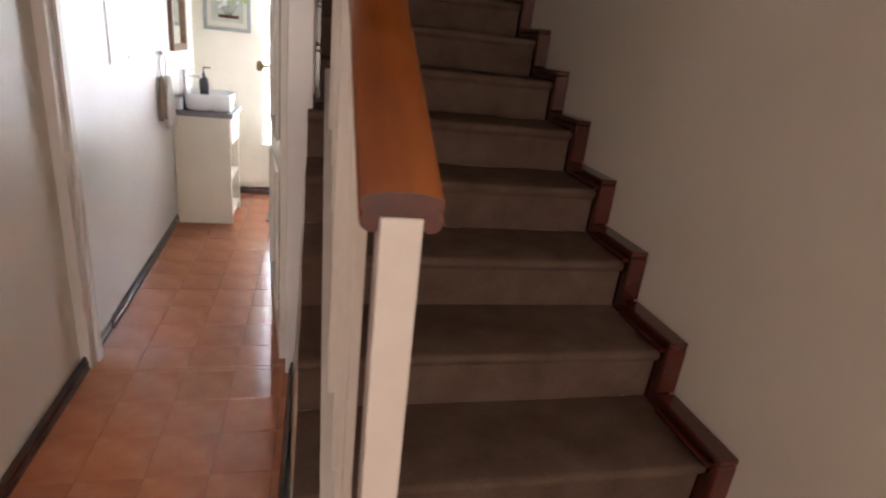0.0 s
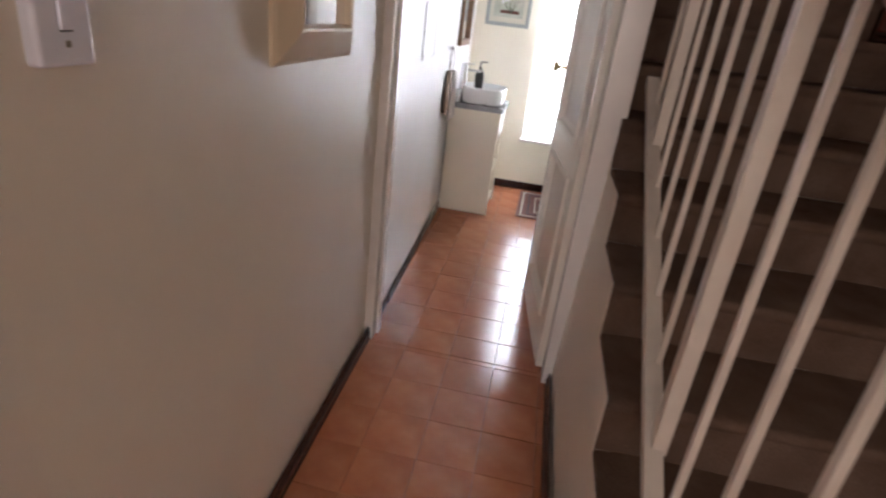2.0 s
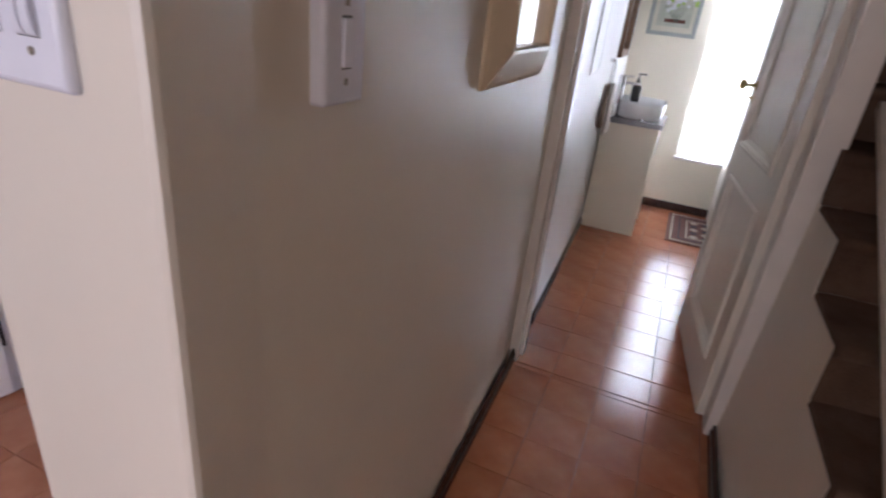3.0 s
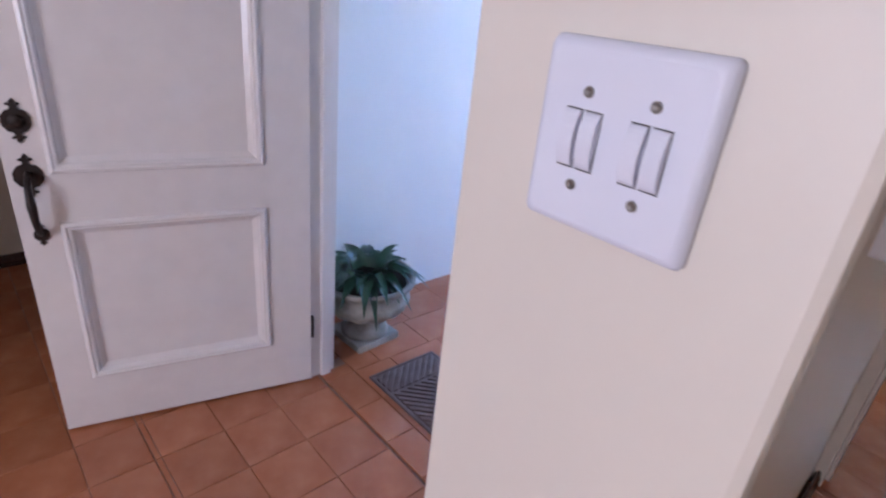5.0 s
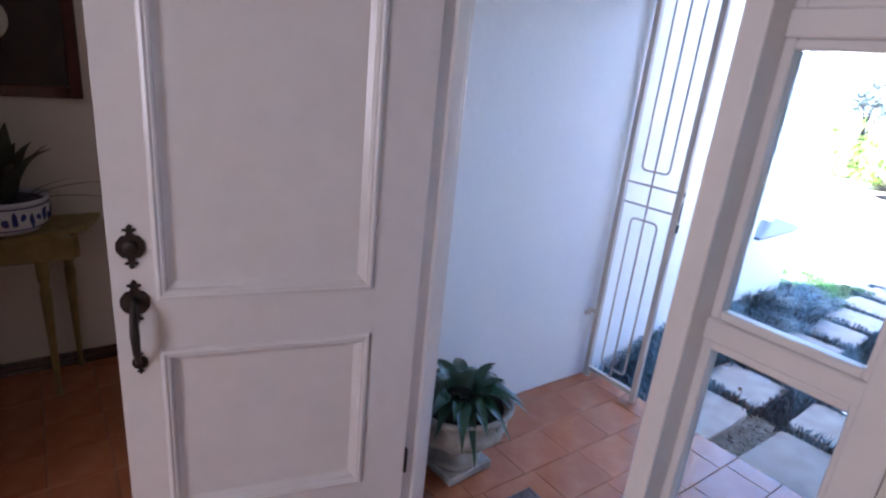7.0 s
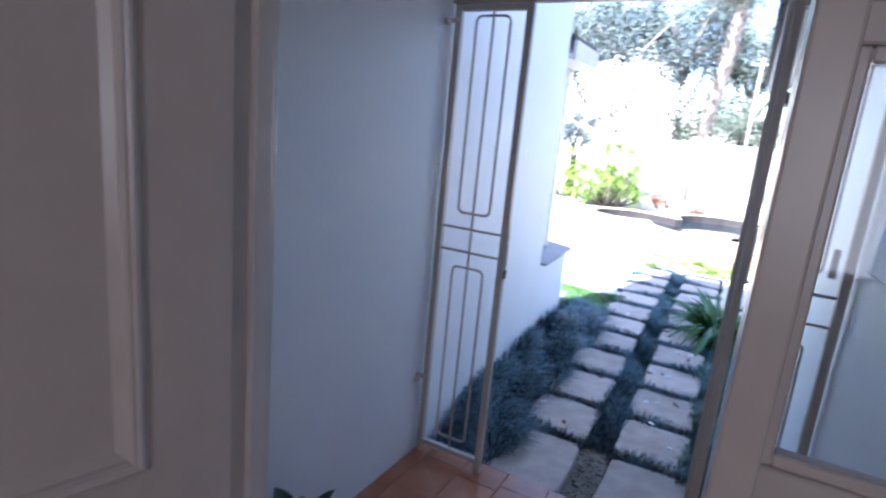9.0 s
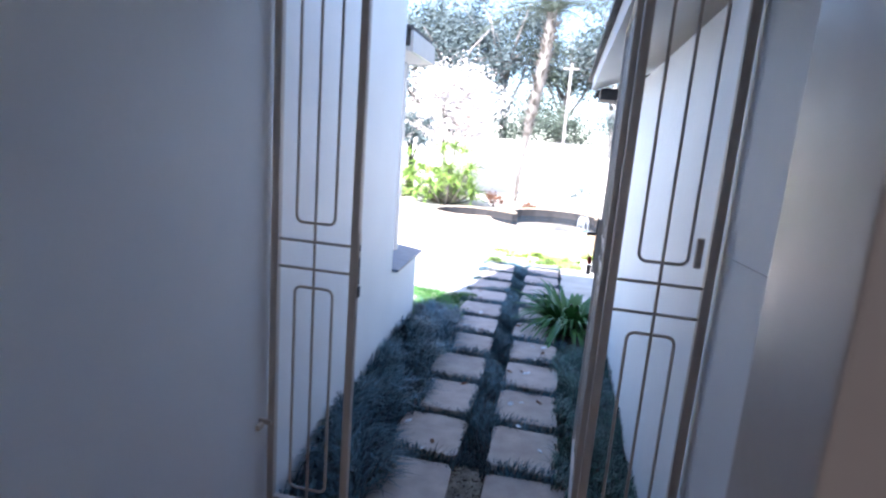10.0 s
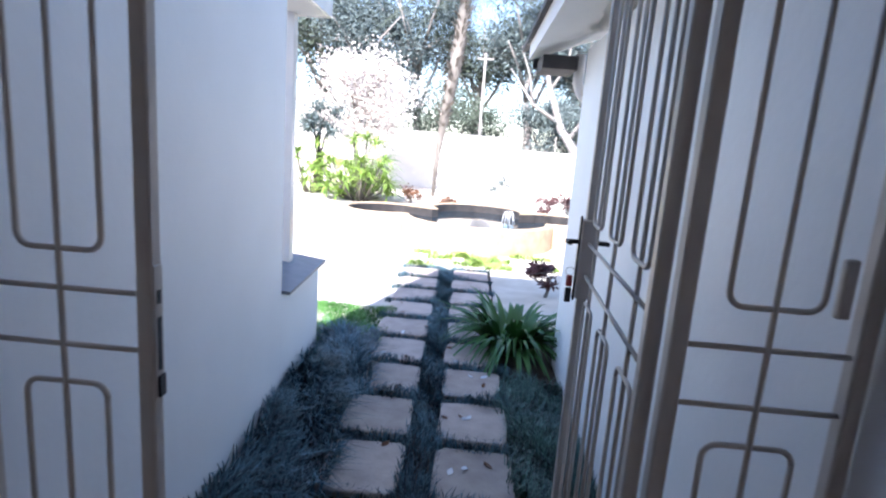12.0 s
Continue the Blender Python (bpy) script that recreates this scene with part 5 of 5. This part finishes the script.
def petal(k, material, label, group):
    a, b, y0, y1 = pav_rects[r_.randrange(2, 16)]
    bm = bmesh.new()
    L, Wd = r_.uniform(0.018, 0.034), r_.uniform(0.010, 0.018)
    top = [(-L, 0, 0.004), (-L * 0.4, Wd * 0.8, 0.010), (L * 0.4, Wd, 0.007), (L, 0, 0.013), (L * 0.3, -Wd, 0.006), (-L * 0.5, -Wd * 0.7, 0.003)]
    t_ = [bm.verts.new(p) for p in top]
    b_ = [bm.verts.new((p[0], p[1], p[2] - 0.0012)) for p in top]
    bm.faces.new(t_)
    bm.faces.new(b_[::-1])
    for i in range(6):
        bm.faces.new((t_[i], b_[i], b_[(i + 1) % 6], t_[(i + 1) % 6]))
    ob = part("petal" if material is M_POTW else "dead_leaf", bm, material, None, label, category="leaf", group=group)
    ob.location = (r_.uniform(a + 0.02, b), r_.uniform(y0, y1 + 0.02), -0.106)
    ob.rotation_euler = (0, 0, r_.uniform(0, 6.3))


for k in range(16):
    petal(k, M_POTW, "white fallen petal on the pavers", "petals on the path")
for k in range(16):
    petal(k, M_BROWNLEAF, "brown dry leaf on the pavers", "dead leaves on the path")

leaf_plant("strap_leaf_plant", (-0.90, 6.60, -0.14), 230, 0.78, 0.080, M_STRAP, "large clump of green strap leaves beside the path", "plant", 31, 0.78, (0.85, 1.5), 0.13, taper=0.35)
leaf_plant("agave", (0.85, 13.6, -0.12), 26, 0.85, 0.06, M_BLUEFOL, "spiky grey green agave in the sun", "plant", 32, 0.15, (0.4, 1.3), 0.05, taper=2)
def rosette_bush(name, at, heads, spread, height, leaves, length, width, label, seed):
    """Stems that end in rosettes of arching leaves."""
    ob = thing(name, at, label=label, category="bush")
    r_ = random.Random(seed)
    for k in range(heads):
        a, d = r_.uniform(0, 2 * math.pi), spread * math.sqrt(r_.random())
        h = height * (1 - 0.55 * (d / spread) ** 2) * r_.uniform(0.12, 1.0)
        x, y = d * math.cos(a), d * math.sin(a)
        bm = bmesh.new()
        tube(bm, [(x * 0.3, y * 0.3, 0), (x * 0.8, y * 0.8, h * 0.6), (x, y, h)], 0.02, 6, taper=[0.03, 0.022, 0.018])
        part("stem", bm, M_BARK, ob, "")
        bm = bmesh.new()
        for i in range(leaves):
            b = r_.uniform(0, 2 * math.pi)
            leaf_strip(bm, (x, y, h + r_.uniform(-0.06, 0.06)), b, length * r_.uniform(0.7, 1.1), width * r_.uniform(0.7, 1.1), r_.uniform(0.35, 0.9), r_.uniform(0.1, 1.25), seg=4, taper=0.6)
        part("rosette", bm, M_YELLOWFOL, ob, "")
    return ob


rosette_bush("leafy_bush", (-4.20, 16.3, -0.12), 38, 0.95, 1.60, 30, 0.55, 0.050, "large yellow green bush of narrow leaf rosettes in full sun", 33)
rosette_bush("leafy_bush", (-5.7, 17.2, -0.12), 12, 0.5, 1.75, 26, 0.50, 0.050, "small yellow green bush of narrow leaf rosettes in full sun", 34)


def crown(bm_or_lists, c, rad, n, size, r_, squash=0.85, clumps=14):
    """Leaves scattered in clumps about a centre."""
    vs, fs = bm_or_lists
    cl = []
    for k in range(clumps):
        u = Vector((r_.gauss(0, 1), r_.gauss(0, 1), r_.gauss(0, 1))).normalized() * rad * r_.uniform(0.35, 0.95)
        cl.append((Vector(c) + Vector((u.x, u.y, u.z * squash)), rad * r_.uniform(0.22, 0.42)))
    for k in range(n):
        cc, cr = cl[r_.randrange(clumps)]
        p = cc + Vector((r_.gauss(0, 1), r_.gauss(0, 1), r_.gauss(0, 0.8))) * cr * 0.55
        d = Vector((r_.gauss(0, 1), r_.gauss(0, 1), r_.gauss(-0.5, 0.8))).normalized()
        s = d.orthogonal().normalized()
        L = size * r_.uniform(0.6, 1.4)
        o = len(vs)
        vs += [tuple(p), tuple(p + d * L * 0.5 + s * L * 0.22), tuple(p + d * L), tuple(p + d * L * 0.5 - s * L * 0.22)]
        fs.append((o, o + 1, o + 2, o + 3))


def tree(name, at, height, rad, leaves, size, mat_leaf, mat_trunk, label, seed, trunk_r=0.16, clumps=16, crown_z=0.65, limbs=6, lean=(0, 0), category="tree"):
    ob = thing(name, at, label=label, category=category)
    r_ = random.Random(seed)
    bm = bmesh.new()
    top = Vector((lean[0] * height, lean[1] * height, height * crown_z))
    tube(bm, [(0, 0, -0.1), (top.x * 0.3 + 0.05, top.y * 0.3, top.z * 0.35), (top.x * 0.7 - 0.06, top.y * 0.7, top.z * 0.7), tuple(top)], trunk_r, 8, taper=[trunk_r * 1.25, trunk_r, trunk_r * 0.75, trunk_r * 0.45])
    for k in range(limbs):
        a = 2 * math.pi * k / limbs + r_.uniform(-0.4, 0.4)
        z0 = top.z * r_.uniform(0.45, 0.95)
        f_ = z0 / top.z
        e = Vector((top.x + rad * 0.8 * math.cos(a), top.y + rad * 0.8 * math.sin(a), top.z + rad * r_.uniform(0.1, 0.8)))
        s = Vector((top.x * f_, top.y * f_, z0))
        mid = s.lerp(e, 0.5) + Vector((r_.uniform(-0.2, 0.2), r_.uniform(-0.2, 0.2), 0.15 * rad))
        lb = bmesh.new()
        tube(lb, [tuple(s), tuple(mid), tuple(e)], 0.05, 6, taper=[trunk_r * 0.45, trunk_r * 0.28, trunk_r * 0.1])
        part("limb", lb, mat_trunk, ob, "")
    part("trunk", bm, mat_trunk, ob, "")
    lists = ([], [])
    crown(lists, (top.x, top.y, top.z + rad * 0.35), rad, leaves, size, r_, clumps=clumps)
    me = bpy.data.meshes.new("crown")
    me.from_pydata(lists[0], [], lists[1])
    me.materials.append(mat_leaf)
    o = new("crown", me)
    o.parent = ob
    return ob


tree("blossom_tree", (-5.0, 19.5, -0.12), 3.5, 1.9, 9000, 0.12, M_PINK, M_BARK, "small tree thick with pale blossom in the sun", 41, 0.09, 22, 0.62, 8)
tree("small_dark_tree", (-5.6, 17.6, -0.12), 2.5, 0.55, 1500, 0.10, M_BLUEFOL, M_BLACK, "small tree with a dark straight trunk", 42, 0.10, 8, 0.72, 5)
rngt = random.Random(77)
for k, (x, y, h, r) in enumerate([(-9.5, 31, 9.5, 3.0), (-6.6, 28, 8.5, 2.6), (-4.2, 29.5, 10.5, 2.8), (-1.6, 31, 9, 2.6), (1.0, 28, 9.5, 2.9), (3.4, 29.5, 8.0, 2.6), (6.0, 30, 9.0, 3.0), (9.0, 32, 9.5, 3.2)]):
    tree("eucalyptus", (x, y, -0.12), h, r, 11000, 0.17, M_BLUEFOL if k % 3 else M_FOLIAGE, M_PALEBARK, "tall grey green gum tree behind the boundary wall" if k % 3 else "tall olive green gum tree behind the boundary wall", 50 + k, 0.2, 30, 0.58, 8, (rngt.uniform(-0.05, 0.05), 0))
for k, (x, y, h, r) in enumerate([(-5.5, 26, 3.6, 1.9), (-2.0, 26.5, 3.4, 1.9), (1.5, 25.5, 3.2, 1.7), (3.8, 25, 3.0, 1.6), (7.2, 26, 3.6, 1.8)]):
    tree("shrub", (x, y, -0.12), h * 1.15, r * 1.2, 7500, 0.13, M_FOLIAGE if k % 2 else M_BLUEFOL, M_BARK, "dense dark shrub behind the boundary wall", 70 + k, 0.08, 18, 0.5, 6, category="bush")
bt = thing("bare_tree", (2.9, 23.4, -0.12), label="leaning pale tree with bare twisted branches", category="tree")
bm = bmesh.new()
tube(bm, [(0, 0, -0.1), (-0.3, 0, 1.2), (-1.2, 0, 2.4), (-1.8, 0, 4.0), (-2.1, 0, 5.6)], 0.15, 8, taper=[0.22, 0.19, 0.15, 0.09, 0.03])
for pts, r0 in ((((-0.9, 0, 2.0), (-0.1, 0.1, 3.2), (0.2, 0, 4.6)), 0.1), (((-1.3, 0, 2.6), (-2.3, 0, 3.2), (-3.2, 0, 4.4)), 0.08), (((-1.7, 0, 3.8), (-1.2, 0, 4.6), (-1.1, 0, 5.8)), 0.06), (((-0.2, 0.1, 3.1), (0.7, 0, 3.9), (1.0, 0, 5.2)), 0.06), (((-2.3, 0, 3.2), (-2.5, 0, 4.2), (-2.9, 0, 5.2)), 0.05)):
    tube(bm, pts, r0, 6, taper=[r0, r0 * 0.6, r0 * 0.2])
part("trunk", bm, M_PALEBARK, bt, "")

palm = thing("palm", (-2.50, 18.9, -0.12), label="tall palm with a ragged grey trunk and drooping fronds", category="palm")
bm = bmesh.new()
tube(bm, [(0, 0, -0.1), (0.05, 0, 1.2), (0.20, 0, 2.4), (0.40, 0, 3.8), (0.56, 0, 5.6)], 0.14, 10, taper=[0.05, 0.08, 0.13, 0.18, 0.15])
part("trunk", bm, M_BARK, palm, "")
rp = random.Random(6)
bm = bmesh.new()
for k in range(240):
    a, z = rp.uniform(0, 6.28), rp.uniform(2.0, 5.5)
    xc = 0.05 + (z - 1.2) * 0.125
    r0 = 0.11 + 0.04 * (z - 2) / 2
    leaf_strip(bm, (xc + r0 * math.cos(a), r0 * math.sin(a), z), a, rp.uniform(0.18, 0.42), 0.07, 0.3, 1.0, 3)
part("bark_fringe", bm, M_BARK, palm, "ragged grey brown leaf bases", kind="stuff")
for k in range(22):
    a = 2 * math.pi * k / 22 + rp.uniform(-0.1, 0.1)
    up = rp.uniform(0.3, 1.2)
    Lf = rp.uniform(2.0, 2.7)
    bm = bmesh.new()
    mids = []
    for i in range(13):
        t = i / 12
        mids.append(Vector((0.56 + math.cos(a) * Lf * t * math.cos(up * (1 - 0.3 * t)), math.sin(a) * Lf * t * math.cos(up * (1 - 0.3 * t)), 5.6 + Lf * (t * math.sin(up) - 0.75 * t * t))))
    tube(bm, [tuple(m_) for m_ in mids], 0.015, 4, taper=[0.022 * (1 - 0.8 * i / 12) for i in range(13)])
    for i in range(1, 13):
        d = (mids[i] - mids[i - 1]).normalized()
        s = d.cross(Vector((0, 0, 1))).normalized()
        for q in (0.0, 0.33, 0.66):
            p = mids[i - 1].lerp(mids[i], q)
            for sg in (-1, 1):
                e = p + s * sg * 0.38 * math.sin(math.pi * min(1, 0.12 + i / 13)) + d * 0.15 - Vector((0, 0, 0.16))
                v = [bm.verts.new(p - d * 0.012), bm.verts.new(p + d * 0.012), bm.verts.new(e)]
                bm.faces.new(v)
    part("frond", bm, M_FOLIAGE, palm, "")

structure("boundary_wall", [(-14, -0.15, 22.0, 22.2, -0.3, 1.80), (-0.15, 14, 22.0, 22.2, -0.3, 1.40)], M_GWALL, label="pale plastered boundary wall in the sun")
fence = thing("electric_fence", (0, 22.1, 0), label="thin wire fence on top of the boundary wall", category="fence")
for k in range(15):
    x = -9 + 1.3 * k
    z = 1.79 if x < -0.15 else 1.39
    boxes("post", [(x - 0.012, x + 0.012, -0.012, 0.012, z, z + 0.55)], M_GATE, fence)
for k in range(4):
    for x0, x1, z in ((-9, -0.2, 1.9), (-0.1, 9.2, 1.5)):
        bm = bmesh.new()
        tube(bm, [(x0, 0, z + 0.12 * k), (x1, 0, z + 0.12 * k)], 0.004, 4)
        part("wire", bm, M_IRON, fence, "")
pole = thing("utility_pole", (-1.25, 24.0, -0.14), label="pale straight utility pole behind the boundary wall", category="pole")
bm = bmesh.new()
tube(bm, [(0, 0, 0), (0, 0, 5.0)], 0.045, 10, taper=[0.06, 0.04])
part("shaft", bm, M_PALEBARK, pole, "")
boxes("crossarm", [(-0.30, 0.30, -0.03, 0.03, 4.75, 4.81)], M_PALEBARK, pole)
for k in range(3):
    bm = bmesh.new()
    tube(bm, [(-9, 24.0, 5.1 + 0.16 * k), (-5, 24.0, 4.78 + 0.16 * k), (-1.25, 24.0, 4.72 + 0.16 * k), (3, 24.0, 4.8 + 0.16 * k), (8, 24.0, 5.15 + 0.16 * k)], 0.008, 4)
    part("overhead_cable", bm, M_IRON, None, "thin black overhead cable behind the garden wall", category="cable", group="overhead cables")


# a pond of joined round lobes: (x, y, radius) of each about its middle
lobes = [(0.10, -0.35, 1.25), (-1.50, 0.10, 0.78), (1.45, 0.25, 0.80), (0.10, 0.95, 0.95)]


def pond_edge(a, inset):
    dx, dy = math.cos(a), math.sin(a)
    best = 0.3
    for cx, cy, r in lobes:
        b = dx * cx + dy * cy
        d = b * b - cx * cx - cy * cy + (r - inset) ** 2
        if d > 0:
            best = max(best, b + math.sqrt(d))
    return best


pond = thing("pond", (-1.30, 11.90, -0.13), label="low sand coloured garden pond of joined round lobes", category="pond")
bm = bmesh.new()
rows = []
for k in range(160):
    a = 2 * math.pi * k / 160
    ro, ri = pond_edge(a, 0.0), pond_edge(a, 0.13)
    rows.append([bm.verts.new((r * math.cos(a), r * math.sin(a), z)) for r, z in ((ro, 0.0), (ro, 0.38), (ro - 0.02, 0.40), (ri + 0.02, 0.40), (ri, 0.385))])
for p, q in zip(rows, rows[1:] + rows[:1]):
    for i in range(4):
        bm.faces.new((p[i], q[i], q[i + 1], p[i + 1]))
part("wall", bm, M_POND, pond, "sand coloured plastered wall")
bm = bmesh.new()
rows = []
for k in range(160):
    a = 2 * math.pi * k / 160
    ri = pond_edge(a, 0.13)
    rows.append([bm.verts.new((r * math.cos(a), r * math.sin(a), z)) for r, z in ((ri, 0.385), (ri - 0.004, 0.37), (ri - 0.004, 0.0))])
for p, q in zip(rows, rows[1:] + rows[:1]):
    for i in range(2):
        bm.faces.new((p[i], q[i], q[i + 1], p[i + 1]))
part("lining", bm, M_WETSTONE, pond, "dark wet inner face")
bm = bmesh.new()
c = bm.verts.new((0, 0, 0.24))
ring_ = [bm.verts.new(((pond_edge(2 * math.pi * k / 160, 0.13) - 0.005) * math.cos(2 * math.pi * k / 160), (pond_edge(2 * math.pi * k / 160, 0.13) - 0.005) * math.sin(2 * math.pi * k / 160), 0.24)) for k in range(160)]
for p, q in zip(ring_, ring_[1:] + ring_[:1]):
    bm.faces.new((c, p, q))
part("water", bm, M_WATER, pond, "dark water surface")
for k in range(9):
    bm = bmesh.new()
    a = 2 * math.pi * k / 9
    tube(bm, [(0.65 + 0.10 * math.cos(a) * t, 0.15 + 0.10 * math.sin(a) * t, 0.24 + 0.85 * t - 0.72 * t * t) for t in (0.0, 0.3, 0.6, 0.9, 1.15)], 0.005, 5)
    part("water_jet", bm, M_CERAMIC, pond, "white fountain jet")
for k, (x, y, h, r, m_, lb) in enumerate([(-0.45, 8.3, 0.45, 0.16, M_REDLEAF, "small dark red leaved shrub by the wall"), (0.35, 14.6, 0.6, 0.30, M_REDLEAF, "small dark red leaved shrub in the sunny bed"), (0.9, 15.2, 0.6, 0.30, M_REDLEAF, "small dark red leaved shrub in the sunny bed"), (-0.55, 18.6, 0.7, 0.38, M_BLUEFOL, "small round blue green shrub in the sunny bed"), (-2.9, 16.5, 0.35, 0.30, M_BROWNLEAF, "low dry brown plant in the sunny bed"), (-1.8, 15.4, 0.3, 0.25, M_BROWNLEAF, "low dry brown plant in the sunny bed")]):
    tree("garden_shrub", (x, y, -0.12), h, r, 420, 0.07, m_, M_BARK, lb, 90 + k, 0.02, 8, 0.5, 5, category="bush")

# ---- floor tiles ----
def tile_bm(w, d, h=0.008):
    bm = bmesh.new()
    e = 0.0016
    lo = [bm.verts.new(c) for c in ((0, 0, -h), (w, 0, -h), (w, d, -h), (0, d, -h))]
    md = [bm.verts.new(c) for c in ((0, 0, -e), (w, 0, -e), (w, d, -e), (0, d, -e))]
    hi = [bm.verts.new(c) for c in ((e, e, 0), (w - e, e, 0), (w - e, d - e, 0), (e, d - e, 0))]
    for a, b in ((lo, md), (md, hi)):
        for i in range(4):
            bm.faces.new((a[i], a[(i + 1) % 4], b[(i + 1) % 4], b[i]))
    bm.faces.new(hi)
    return bm


J = 0.0024
floor_ob = bpy.data.objects["floor"]


def lay(x0, x1, y0, y1, ox, oy, px, py, stagger=0.0, fall=0.0):
    """Tiles of the pitch px by py over a rectangle, cut at its edges; whole tiles share one mesh. fall: the slope down along y."""
    whole = []
    i0, i1 = math.floor((x0 - ox) / px) - 1, math.ceil((x1 - ox) / px) + 1
    for i in range(i0, i1):
        sh = stagger * py * (i % 2)
        for j in range(math.floor((y0 - oy - sh) / py) - 1, math.ceil((y1 - oy - sh) / py) + 1):
            a, b, c, d = ox + i * px + J / 2, ox + (i + 1) * px - J / 2, oy + sh + j * py + J / 2, oy + sh + (j + 1) * py - J / 2
            A, B, C, D = max(a, x0), min(b, x1), max(c, y0), min(d, y1)
            if B - A < 0.012 or D - C < 0.012:
                continue
            if abs(A - a) + abs(B - b) + abs(C - c) + abs(D - d) < 1e-6:
                whole.append((A, C, rngf.uniform(-0.0006, 0.0006) - fall * (C - y0), 0))
            else:
                ob = part("tile", tile_bm(B - A, D - C), M_TILE, floor_ob, "")
                ob.location = (A, C, rngf.uniform(-0.0006, 0.0006) - fall * (C - y0))
                ob.rotation_euler = (-math.atan(fall), 0, 0)
    pieces("tile", tile_bm(px - J, py - J), M_TILE, floor_ob, whole, -math.atan(fall))


rngf = random.Random(2)
lay(LW - 0.03, RW, SY, 3.008, 0.175, 2.55, 0.208, 0.2135)
lay(LW2, 1.10, 3.013, BACK, 0.175, 2.55, 0.208, 0.2135)
lay(-3.44, 1.8, -0.45, SY - 0.002, 0.175, 1.637, 0.208, 0.2135)
lay(-3.44, SX, SY + 0.002, 1.858, 0.175, 1.637, 0.208, 0.2135)
lay(PLX, PRX, 1.995, GY + 0.085, -1.515, 2.70, 0.205, 0.285, 0.17, FALL)
lay(-1.784, -0.954, 1.862, 1.991, -1.515, 1.862, 0.205, 0.129)
lay(PLX, -1.846, 1.955, 1.991, -1.515, 1.862, 0.205, 0.129)
lay(-0.952, PRX, 1.862, 1.991, -1.515, 1.862, 0.205, 0.129)
